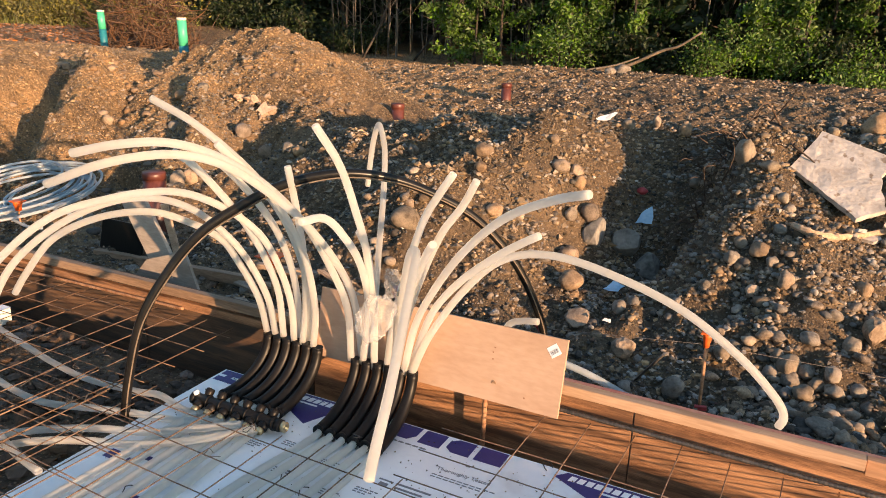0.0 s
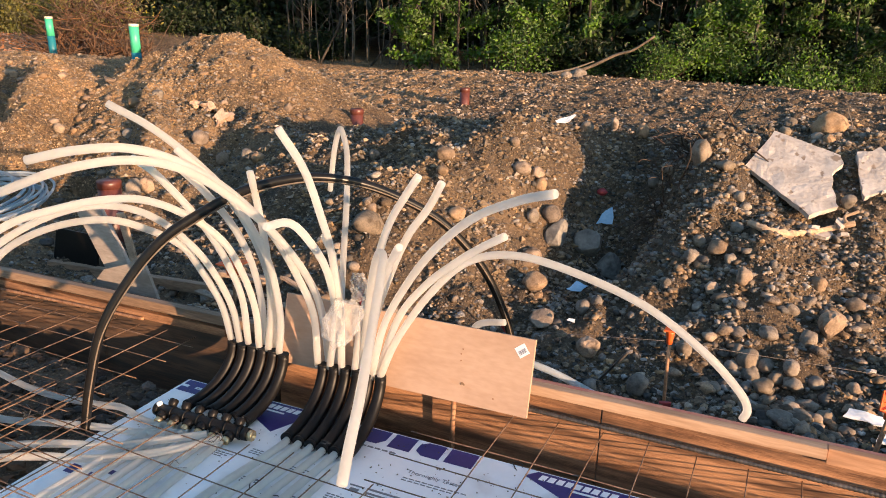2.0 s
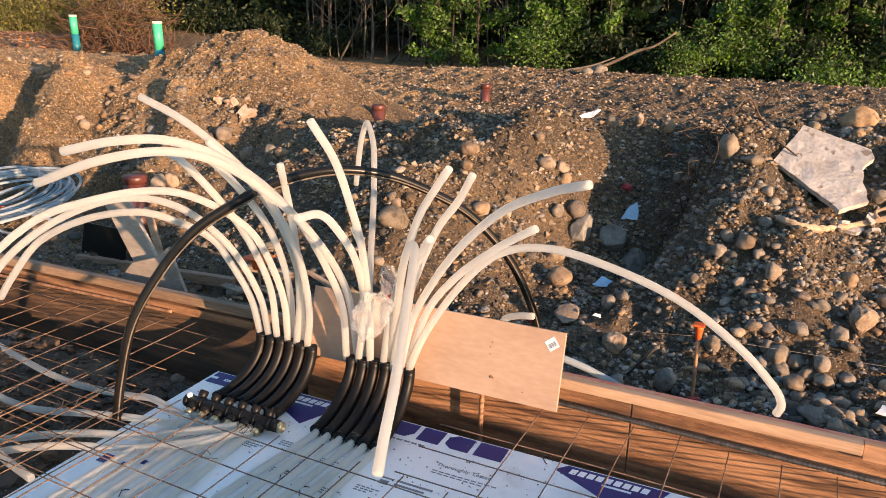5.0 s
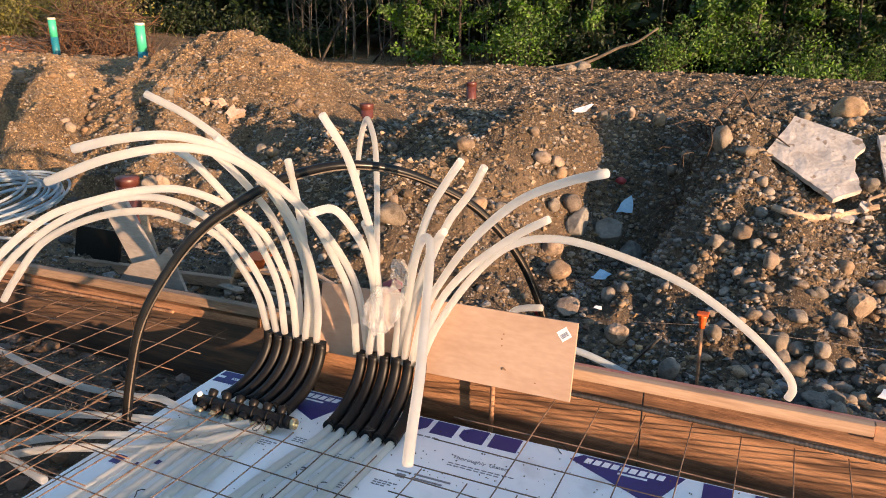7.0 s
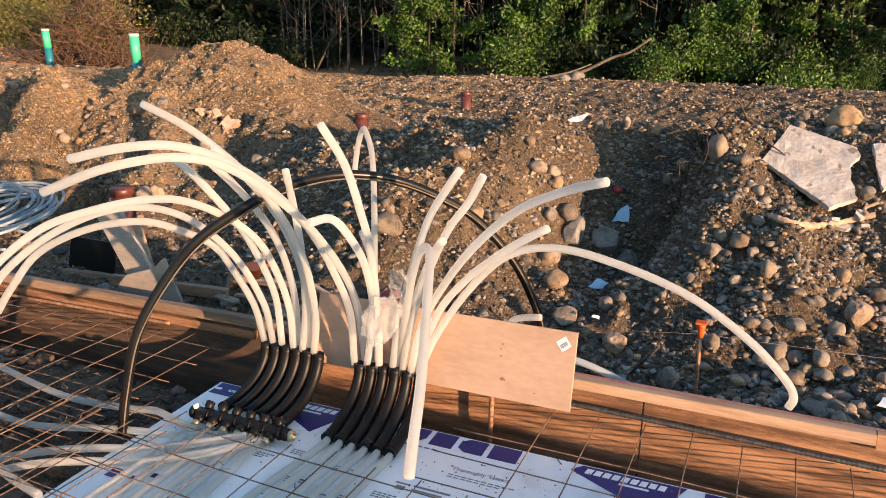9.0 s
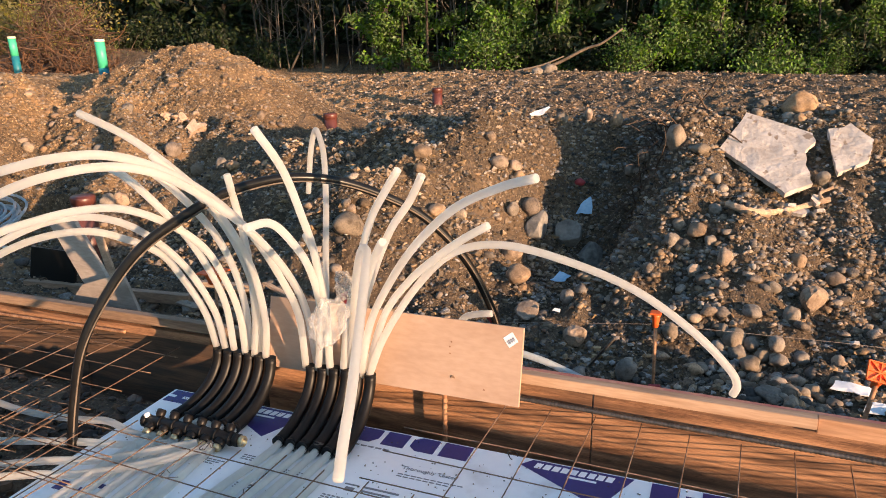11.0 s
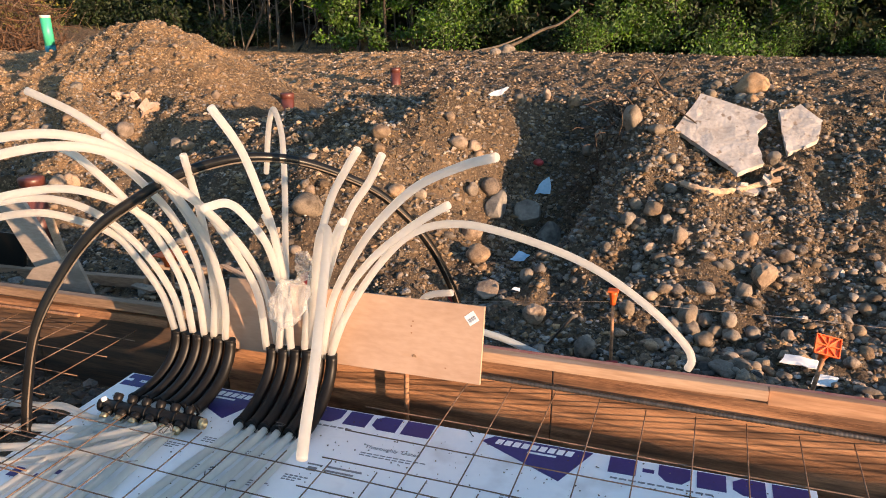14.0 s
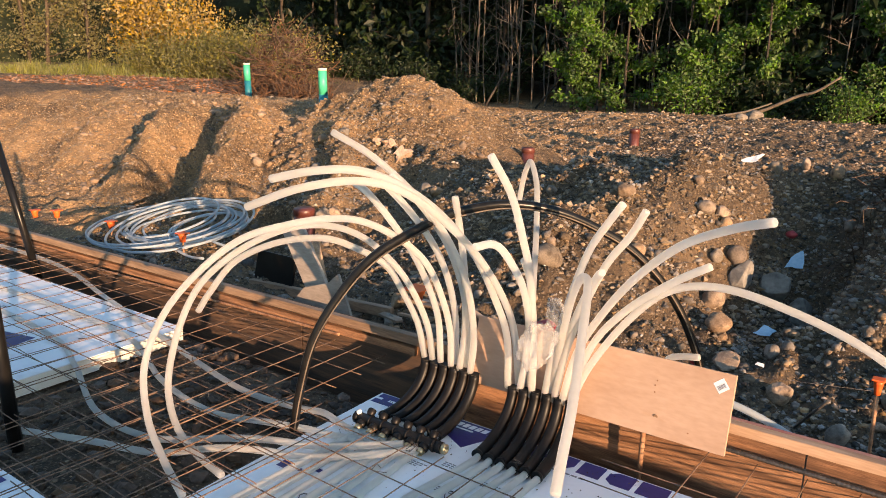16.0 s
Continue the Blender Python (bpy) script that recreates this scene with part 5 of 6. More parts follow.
stake(-1.884, 1.044, 0.095, "short stake with a round orange cap behind the form", size=2.7)
ln = [Vector((-0.40, 1.05, 0.02)), Vector((0.39, 1.075, 0.115)), Vector((1.1, 1.10, 0.13)), Vector((2.4, 1.15, 0.12))]
tagged(part("string_line", sweep(bmesh.new(), ln, 0.0009, 5), M_STRING), "thin pale string line stretched past the stake", "string")
tagged(part("red_tape", box(bmesh.new(), (-0.025, -0.008, 0), (0.025, 0.01, 0.02), Matrix.Translation((0.41, 1.05, on_ground(0.41, 1.05))) @ Matrix.Rotation(0.3, 4, "Z"), 0.004), M_RED), "dark red plastic scrap at the stake's foot", "plastic scrap")

# broken plywood pieces, timber and a sheet for shade by the near standpipe
for pts, y, dy, lab in (
        ([(-2.44, 0.47), (-2.27, 0.50), (-1.99, 0.02), (-2.16, 0.0)], 0.56, 0.02, "pale plywood strip leaning in the trench"),
        ([(-2.36, 0.0), (-2.2, 0.17), (-2.02, 0.23), (-1.95, 0.29), (-1.84, 0.02), (-1.9, -0.1), (-2.3, -0.1)], 0.50, 0.015, "grey plywood offcut leaning on the form")):
    m = Matrix.Translation((0, y, 0)) @ Matrix.Rotation(radians(90), 4, "X")
    tagged(part("plywood_offcut", outline(bmesh.new(), pts, dy, m), M_GREYPLY), lab, "plywood board")
tagged(part("timber_offcut", box(bmesh.new(), (-0.62, -0.022, 0), (0.5, 0.022, 0.06), Matrix.Translation(on(-2.62, 1.05, 0.02)) @ Matrix.Rotation(0.12, 4, "Z"), 0.004), M_OLDRAIL), "weathered timber length lying behind the form", "timber", "timber offcuts")
tagged(part("timber_offcut", box(bmesh.new(), (-0.2, -0.02, 0), (0.2, 0.02, 0.03), Matrix.Translation(on(-1.95, 1.25, 0.01)) @ Matrix.Rotation(0.15, 4, "Z"), 0.004), M_SPLINT), "splintered tan timber lying behind the form", "timber", "timber offcuts")
tagged(part("timber_offcut", box(bmesh.new(), (-0.022, -0.012, -0.2), (0.022, 0.012, 0.13), Matrix.Translation((-2.822, 1.2, 0.086)) @ Euler((0.1, -0.14, 0.3)).to_matrix().to_4x4(), 0.004), M_SPLINT), "splintered tan stake beside the standpipe", "timber", "timber offcuts")
rnd = random.Random(64)
for k in range(9):
    x, y, a = rnd.uniform(-2.1, -1.35), rnd.uniform(0.75, 1.25), rnd.uniform(-0.5, 0.6)
    L, w = rnd.uniform(0.08, 0.22), rnd.uniform(0.010, 0.026)
    m = Matrix.Translation(on(x, y, 0.025)) @ Euler((rnd.uniform(-0.3, 0.3), rnd.uniform(-0.25, 0.25), a)).to_matrix().to_4x4()
    tagged(part("wood_splinter", outline(bmesh.new(), [(-L, -w), (L * 0.7, -w * 1.2), (L, 0.0), (L * 0.6, w), (-L * 0.9, w * 0.7)], 0.014, m), M_SPLINT), "broken tan wood splinter lying behind the form", "wood splinter", "wood splinters")
# black sheet added to stand for the dark inside the hole
tagged(part("hole_shade_sheet", box(bmesh.new(), (-0.16, -0.01, 0), (0.20, 0.01, 0.24), Matrix.Translation(on(-3.10, 1.02, -0.05)) @ Matrix.Rotation(-0.25, 4, "X"), 0.003), M_HOSE), "black sheet added for the shade in the standpipe hole", "sheet")

# leaning black poles inside the form
tagged(part("black_pole", sweep(bmesh.new(), [Vector((-4.28, 0.10, -0.1)), Vector((-4.53, 0.05, 0.80))], 0.024, 12), M_HOSE), "dark steel pole standing inside the far form", "pole", "poles")
tagged(part("black_pole", sweep(bmesh.new(), [Vector((-2.165, -1.02, -0.12)), Vector((-2.285, -1.0, 0.75))], 0.026, 12), M_HOSE), "dark steel pole standing on the foam board", "pole", "poles")

# white pipes just outside the form
pipe([(-0.02, 0.42, 0.205), (0.10, 0.43, 0.175), (0.26, 0.45, 0.11), (0.42, 0.48, 0.04)], "white pipe length lying behind the form", material=M_COIL, group="loose pipes")
pipe([(-0.235, 0.44, -0.14), (-0.245, 0.44, 0.12), (-0.243, 0.44, 0.25), (-0.225, 0.44, 0.297), (-0.18, 0.44, 0.318), (-0.115, 0.44, 0.330)], "short hooked white pipe behind the plywood", group="loose pipes")
tagged(part("red_clip", box(bmesh.new(), (-0.03, -0.012, -0.012), (0.03, 0.012, 0.012), Matrix.Translation((-0.205, 0.70, 0.20)) @ Euler((0.3, 0.9, 0.2)).to_matrix().to_4x4(), 0.004), M_RED), "red plastic clip on the black hose", "clip")
tagged(part("thin_rod", bar(bmesh.new(), on(0.10, 1.15, 0.0), (0.24, 1.0, 0.06), 0.006), M_REBAR), "dark thin rod poking from the trench floor", "rod")


# broken slabs and rubbish on the bank
def slab(pts, m, thick, label, seed):
    bm = bmesh.new()
    outline(bm, pts, thick, m)
    bmesh.ops.triangulate(bm, faces=[f for f in bm.faces if len(f.verts) > 4])
    bmesh.ops.subdivide_edges(bm, edges=bm.edges[:], cuts=4, use_grid_fill=True)
    nn = (m.to_3x3() @ Vector((0, 0, 1))).normalized()
    for v in bm.verts:
        v.co += nn * 0.005 * noise.noise(v.co * 7 + Vector((seed, 0, 0))) + Vector((noise.noise(v.co * 21), noise.noise(v.co * 21 + Vector((9, 0, 0))), 0)) * 0.010
    return tagged(part("broken_slab", bm, M_PLASTER), label, "slab", "broken slabs")


sm = facing((0.80, 2.40, 0.432), (1, 0, 0), (0.0, 0.85, 0.527))
slab([(-0.165, 0.64), (-0.285, 0.31), (-0.13, 0.16), (0.015, 0.03), (0.075, -0.035), (0.205, 0.06), (0.17, 0.20), (0.165, 0.33), (0.215, 0.40), (0.20, 0.475)], sm, 0.03, "large broken white slab lying on the soil bank", 1)
sm2 = facing((1.13, 2.56, 0.505), (1, 0, 0), (0.0, 0.83, 0.557))
slab([(-0.055, 0.355), (-0.03, 0.17), (0.0, 0.0), (0.15, 0.118), (0.175, 0.276), (0.10, 0.30), (0.06, 0.41), (0.02, 0.37)], sm2, 0.03, "small broken grey-white slab on the soil bank", 2)
for k, (fx, fy, sz, rx, ry) in enumerate(((0.96, 2.38, 0.055, 0.35, 0.1), (1.03, 2.42, 0.04, 0.5, -0.3), (0.90, 2.36, 0.032, 0.2, 0.4), (1.06, 2.36, 0.026, 0.6, 0.2))):
    fm2 = Matrix.Translation(on(fx, fy, 0.02)) @ Euler((rx, ry, k * 1.1)).to_matrix().to_4x4()
    slab([(-sz, -0.6 * sz), (0.2 * sz, -0.8 * sz), (sz, -0.1 * sz), (0.5 * sz, 0.7 * sz), (-0.7 * sz, 0.5 * sz)], fm2, 0.018, "small broken white slab fragment on the bank", 5 + k)
wood = thing("wood_strip", "splintered tan wood strip lying on the bank", "wood strip", at=(0.61, 2.25, 0.39))
for pts, wide in (([(0.60, 2.12, 0.415), (0.65, 2.08, 0.408), (0.71, 2.08, 0.395), (0.80, 2.15, 0.372)], 0.026), ([(0.77, 2.14, 0.376), (0.86, 2.26, 0.362), (0.95, 2.38, 0.362), (1.10, 2.41, 0.412)], 0.020), ([(1.06, 2.40, 0.41), (1.05, 2.42, 0.44), (1.11, 2.45, 0.47)], 0.012)):
    ln = spline(pts, 6)
    bm = sweep(bmesh.new(), ln, [wide * (0.70 + 0.55 * abs(noise.noise((q.x * 23, 1, 0)))) for q in ln], 8)
    for v in bm.verts:   # cracked, flattened bark
        near = min(ln, key=lambda q: (q - v.co).length)
        v.co.y = near.y + (v.co.y - near.y) * 0.45
        v.co += Vector((noise.noise(v.co * 60), 0, noise.noise(v.co * 60 + Vector((5, 0, 0))))) * 0.004
    for f in bm.faces:
        f.smooth = False
    part("splinter", bm, M_SPLINT, wood)


def scrap(name, x, y, pts, material, label, tilt, dz=0.03, turn=0.0):
    m = Matrix.Translation(on(x, y, dz)) @ Euler((tilt, 0, turn)).to_matrix().to_4x4()
    bm = outline(bmesh.new(), pts, 0.004, m)
    bmesh.ops.triangulate(bm, faces=[f for f in bm.faces if len(f.verts) > 4])
    bmesh.ops.subdivide_edges(bm, edges=bm.edges[:], cuts=2, use_grid_fill=True)
    for v in bm.verts:
        v.co += Vector((noise.noise(v.co * 17), noise.noise(v.co * 17 + Vector((3, 0, 0))), noise.noise(v.co * 19 + Vector((0, 5, 0))))) * 0.012
    return tagged(part(name, bm, material), label, name.replace("_", " "))


scrap("paper_scrap", -0.275, 2.707, [(-0.05, -0.05), (0.06, -0.04), (0.05, 0.03), (0.03, 0.08), (-0.01, 0.04)], M_BLUEPAPER, "pale blue torn scrap on the shaded bank", 1.0, 0.05)
scrap("paper_scrap", -0.228, 1.923, [(-0.05, -0.025), (0.03, -0.03), (0.055, 0.03), (-0.015, 0.04)], M_BLUEPAPER, "pale blue torn scrap in the trench", 0.5, 0.03)
scrap("paper_scrap", -0.654, 2.984, [(-0.08, -0.015), (-0.01, 0.0), (0.04, 0.06), (0.055, 0.055), (0.02, -0.01), (-0.06, -0.03)], M_PAPER, "white torn scrap on the bank's crest", 0.9, 0.05)
scrap("paper_scrap", -0.14, 1.52, [(-0.018, -0.008), (0.02, -0.009), (0.018, 0.008), (-0.01, 0.009)], M_PAPER, "white torn scrap in the trench", 0.7, 0.04)
scrap("foam_scrap", 1.17, 1.20, [(-0.08, -0.02), (0.0, -0.03), (0.08, -0.035), (0.09, 0.015), (-0.06, 0.035)], M_PAPER, "white foam scrap on the trench floor", 0.35, 0.03)
scrap("foam_scrap", 1.25, 1.12, [(-0.05, -0.03), (0.05, -0.03), (0.06, 0.02), (-0.03, 0.03)], M_PAPER, "small white foam scrap by the tilted stake", 0.3, 0.025)
tagged(part("red_scrap", rock(bmesh.new(), on(-0.338, 2.850, 0.016), (0.036, 0.028, 0.026), 7, 2), M_RED), "small red plastic lump on the shaded bank", "plastic scrap")
tagged(part("red_scrap", rock(bmesh.new(), on(-1.115, 1.166, 0.05), (0.075, 0.04, 0.055), 8, 2), M_RED), "red plastic scrap behind the pipes", "plastic scrap")
for cx, cy, sz, seed in ((-4.02, 3.50, (0.12, 0.09, 0.075), 5), (-4.24, 3.58, (0.10, 0.08, 0.06), 6), (-4.36, 3.52, (0.05, 0.05, 0.05), 9)):
    tagged(part("clay_clump", rock(bmesh.new(), on(cx, cy, 0.04), sz, seed, 4, 0.85, 5, 0.2 + seed), M_CLAY), "pale crumbling clay clump on the soil bank", "clay clump", "clay clumps")
scrap("white_bag", -7.3, 1.1, [(-0.2, -0.06), (0.2, -0.06), (0.18, 0.08), (-0.2, 0.08)], M_PAPER, "white plastic sheet on the far trench floor", 1.0, 0.1)

# named stones
def stone(x, y, s, tall, material, label, seed, cut=0, sink=0.45):
    tagged(part("stone", rock(bmesh.new(), on(x, y, s * tall * sink), (s, s * 0.85, s * tall), seed, 3, 0.28, cut, seed * 1.3), material), label, "stone", "stones on the bank")


for i, (x, y, s, fl, mt, lab, cut) in enumerate((
        (-1.37, 1.60, 0.095, 0.70, M_STONE, "large rounded grey stone on the hump", 0), (-0.32, 1.60, 0.080, 0.62, M_TANSTONE, "flat orange-tan stone in the trench", 2),
        (-0.01, 1.37, 0.056, 1.0, M_TANSTONE, "tan split stone in the trench", 2), (-0.55, 2.07, 0.075, 0.75, M_TANSTONE, "rounded tan stone on the bank's foot", 0),
        (-0.44, 1.82, 0.075, 0.68, M_TANSTONE, "rounded orange-tan stone in the trench", 0),
        (-0.18, 2.50, 0.110, 1.0, M_GREYROCK, "angular grey rock standing in the trench", 8), (-0.32, 2.46, 0.103, 1.05, M_GREYROCK, "angular grey rock in the shaded pit", 8),
        (-0.47, 2.31, 0.078, 1.3, M_GREYROCK, "pale angular rock at the pit's edge", 7), (0.27, 2.62, 0.068, 1.35, M_STONE, "upright egg-shaped stone on the crest", 0),
        (0.93, 3.15, 0.096, 0.9, M_TANSTONE, "round tan boulder on the crest", 0), (1.03, 1.74, 0.066, 1.1, M_TANSTONE, "blocky orange-tan stone on the hump", 4),
        (0.27, 1.15, 0.050, 0.95, M_STONE, "rounded grey stone by the form", 0),
        (-2.76, 11.1, 0.155, 0.72, M_STONE, "large pale boulder before the trees", 0), (-2.90, 10.85, 0.10, 0.7, M_STONE, "pale boulder before the trees", 0))):
    stone(x, y, s, fl, mt, lab, 20 + i, cut)
for i, (x, y, s, fl) in enumerate(((-1.95, 0.86, 0.055, 0.8), (-1.80, 0.80, 0.06, 0.75), (-2.08, 1.05, 0.05, 0.8), (-1.70, 0.98, 0.045, 0.9), (-1.58, 0.82, 0.05, 0.8), (-1.45, 0.95, 0.055, 0.8), (-2.2, 1.25, 0.06, 0.8), (-1.66, 0.66, 0.04, 0.8))):
    stone(x, y, s, fl, M_STONE if i % 3 else M_TANSTONE, "broken grey stone in the rubble behind the form", 60 + i, 4)
for i, (x, y, s, fl) in enumerate(((0.70, 1.47, 0.053, 0.89), (0.72, 1.43, 0.048, 0.82), (0.78, 1.47, 0.039, 0.93), (0.88, 1.43, 0.039, 0.93), (0.77, 1.59, 0.043, 0.73), (0.94, 1.62, 0.043, 1.07), (0.78, 1.31, 0.046, 0.76), (0.83, 1.42, 0.039, 0.86), (0.90, 1.39, 0.047, 0.53), (0.99, 1.45, 0.037, 0.85), (0.65, 1.50, 0.034, 0.92), (0.64, 1.44, 0.036, 0.92), (0.54, 1.96, 0.034, 0.91), (0.42, 1.44, 0.039, 1.14), (0.86, 1.06, 0.056, 0.50), (1.03, 1.23, 0.038, 0.79), (0.85, 1.75, 0.036, 0.83),)):
    stone(x, y, s, fl, M_STONE, "rounded grey river stone in the trench", 100 + i)
for i, (x, y, s, fl) in enumerate(((0.62, 1.83, 0.039, 1.23), (0.48, 1.82, 0.033, 1.09), (1.14, 1.45, 0.037, 0.85), (1.13, 1.97, 0.047, 0.87), (0.96, 1.98, 0.047, 0.80),)):
    stone(x, y, s, fl, M_TANSTONE, "rounded tan river stone in the trench", 130 + i)
for i, (x, y, s, fl) in enumerate(((0.35, 1.96, 0.041, 0.92), (0.26, 1.82, 0.030, 1.00), (-0.13, 1.72, 0.043, 0.93), (-0.03, 2.90, 0.042, 1.00), (0.42, 2.52, 0.051, 0.60), (0.71, 3.39, 0.045, 0.82), (0.69, 3.06, 0.038, 0.80), (0.87, 3.02, 0.034, 0.89), (0.37, 2.08, 0.041, 0.92), (0.52, 2.35, 0.033, 0.90), (0.56, 2.33, 0.036, 0.82), (0.54, 2.16, 0.038, 0.83), (1.06, 2.53, 0.041, 0.92),)):
    stone(x, y, s, fl, M_STONE, "grey stone on the hollow's rim", 160 + i)
for i, (x, y, s, fl) in enumerate(((0.47, 2.01, 0.056, 0.72), (0.05, 2.91, 0.038, 1.00), (0.93, 2.98, 0.041, 1.00),)):
    stone(x, y, s, fl, M_TANSTONE, "tan stone on the hollow's rim", 190 + i)
for i, (x, y, s, fl) in enumerate(((-0.55, 3.15, 0.044, 0.91), (-0.61, 2.25, 0.044, 0.92), (-0.84, 1.98, 0.040, 0.83), (-0.60, 3.35, 0.032, 0.80),)):
    stone(x, y, s, fl, M_STONE, "grey stone half buried in the lit hump", 220 + i)
for i, (x, y, s, fl) in enumerate(((-1.17, 2.18, 0.060, 0.71), (-1.13, 2.07, 0.041, 0.83), (-0.65, 2.42, 0.042, 0.92), (-0.62, 2.40, 0.046, 1.00), (-0.73, 2.36, 0.053, 0.80), (-0.81, 2.42, 0.035, 0.90), (-0.52, 2.35, 0.063, 0.94), (-0.97, 1.94, 0.053, 0.81), (-1.40, 1.69, 0.033, 0.90), (-0.21, 3.37, 0.045, 1.20), (-0.40, 3.33, 0.033, 1.50),)):
    stone(x, y, s, fl, M_TANSTONE, "tan stone half buried in the lit hump", 250 + i)
for i, (x, y, s, fl) in enumerate(((-1.82, 2.44, 0.042, 0.91), (-3.64, 2.04, 0.059, 1.23), (-4.73, 3.05, 0.062, 0.82), (-5.36, 2.83, 0.053, 0.89), (-4.69, 3.40, 0.063, 0.73), (-3.11, 2.70, 0.050, 0.91),)):
    stone(x, y, s, fl, M_STONE, "grey stone half buried in the far bank", 280 + i)
for i, (x, y, s, fl) in enumerate(((-3.64, 2.16, 0.060, 1.08), (-3.96, 3.12, 0.084, 0.81), (-7.48, 3.97, 0.099, 0.54), (-5.00, 3.43, 0.083, 0.64), (-3.69, 3.09, 0.066, 0.85), (-2.98, 2.67, 0.054, 0.83),)):
    stone(x, y, s, fl, M_TANSTONE, "tan stone half buried in the far bank", 310 + i)


# ---- roots, brush and trees ----
def wander(rnd, a, d, length, n=6, wild=0.3, droop=0.0):
    p, d = Vector(a), Vector(d).normalized()
    out = [p.copy()]
    for _ in range(n):
        d = (d + Vector((rnd.uniform(-1, 1), rnd.uniform(-1, 1), rnd.uniform(-1, 1))) * wild + Vector((0, 0, -droop))).normalized()
        p = p + d * length / n
        out.append(p.copy())
    return out


def taper(n, r0, r1):
    return [r0 + (r1 - r0) * i / (n - 1) for i in range(n)]


rnd = random.Random(31)
roots = thing("root_tangle", "dry brown roots hanging out of the bank", "roots", at=on(0.1, 2.85))
for k in range(52):
    a = on(rnd.uniform(0.0, 0.28), rnd.uniform(2.62, 3.0), 0.03)
    ln = spline(wander(rnd, a, (rnd.uniform(-0.6, 0.4), -0.7, rnd.uniform(0.0, 0.9)), rnd.uniform(0.15, 0.42), 6, 0.26, 0.10), 3)
    part("root", sweep(bmesh.new(), ln, taper(len(ln), rnd.uniform(0.003, 0.006), 0.0016), 5), M_ROOT, roots)
for pts, r0 in (([(0.13, 3.9, 0.06), (0.25, 3.45, 0.12), (0.40, 3.05, 0.10), (0.50, 2.75, 0.03)], 0.009), ([(0.30, 3.35, 0.10), (0.42, 3.15, 0.22), (0.46, 3.05, 0.30)], 0.005), ([(0.40, 3.05, 0.10), (0.30, 2.85, 0.12), (0.16, 2.72, 0.04)], 0.006), ([(0.50, 2.75, 0.03), (0.60, 2.70, 0.09), (0.66, 2.68, 0.05)], 0.006)):
    ln = spline([on(x, y, dz) for x, y, dz in pts], 5)
    part("root", sweep(bmesh.new(), ln, taper(len(ln), r0, r0 * 0.5), 6), M_ROOT, roots)
for k in range(16):
    x, y = rnd.uniform(-2, 2), rnd.uniform(3.2, 5)
    ln = spline(wander(rnd, on(x, y), (rnd.uniform(-0.6, 0.6), -0.1, 1), rnd.uniform(0.12, 0.4), 5, 0.35), 3)
    tagged(part("twig", sweep(bmesh.new(), ln, taper(len(ln), 0.004, 0.0015), 4), M_DEADWOOD), "dry twig sticking out of the soil", "twig", "twigs in the soil")


def leaves(rng, centres, spread_, n, size, flat=0.5):
    """Small pointed leaves, folded a little along the rib, in clumps round the centres."""
    c = np.array(centres)
    k = rng.integers(0, len(c), n)
    p = c[k] + rng.normal(0, 1, (n, 3)) * np.array(spread_)
    nrm = rng.normal(0, 1, (n, 3)) + np.array([0.35, -0.55, 0.9]) * flat
    nrm /= np.linalg.norm(nrm, axis=1, keepdims=True)
    t = np.cross(nrm, rng.normal(0, 1, (n, 3)))
    t /= np.linalg.norm(t, axis=1, keepdims=True)
    b = np.cross(nrm, t)
    s = (size * rng.uniform(0.6, 1.25, n))[:, None]
    v = np.stack([p - t * s, p + b * s * 0.52 + nrm * s * 0.14, p + t * s * 1.1, p - b * s * 0.52 + nrm * s * 0.14], 1).reshape(-1, 3)
    i = np.arange(n)[:, None] * 4
    f = np.concatenate([i + [0, 1, 2], i + [0, 2, 3]], 0)
    return v, f


def grow(seed, height, low, limbs, reach, leaf_n, leaf_size, leaf_material, trunk_r, name="tree", clump=0.22, lean=0.06):
    """A young tree at the origin: tapered trunk with limbs, crown of many leaves in clumps."""
    r, rng = random.Random(seed), np.random.default_rng(seed)
    ob = new(name)
    tl = spline([(0, 0, -0.3)] + [(r.uniform(-lean, lean) * h, r.uniform(-lean, lean) * h, h) for h in (0.4, height * 0.3, height * 0.6, height)], 5)
    bm = sweep(bmesh.new(), tl, taper(len(tl), trunk_r, trunk_r * 0.25), 7)
    tips = []
    for k in range(limbs):
        h = low + (height - low) * (k + r.random()) / limbs
        j = min(range(len(tl)), key=lambda q: abs(tl[q].z - h))
        a = r.uniform(0, 6.283)
        L = reach * r.uniform(0.6, 1.15) * (1 - 0.45 * (h - low) / (height - low))
        ln = spline(wander(r, tl[j], (math.cos(a), math.sin(a), r.uniform(0.1, 0.7)), L, 4, 0.25, -0.02), 2)
        sweep(bm, ln, taper(len(ln), trunk_r * 0.32, 0.004), 4)
        tips += [tuple(p) for p in ln[2:]]
    part("trunk", bm, M_BARK, ob)
    v, f = leaves(rng, tips, (clump, clump, clump * 0.8), leaf_n, leaf_size)
    cr = new("crown", np_mesh("crown", v, f, leaf_material))
    cr.parent = ob
    return ob


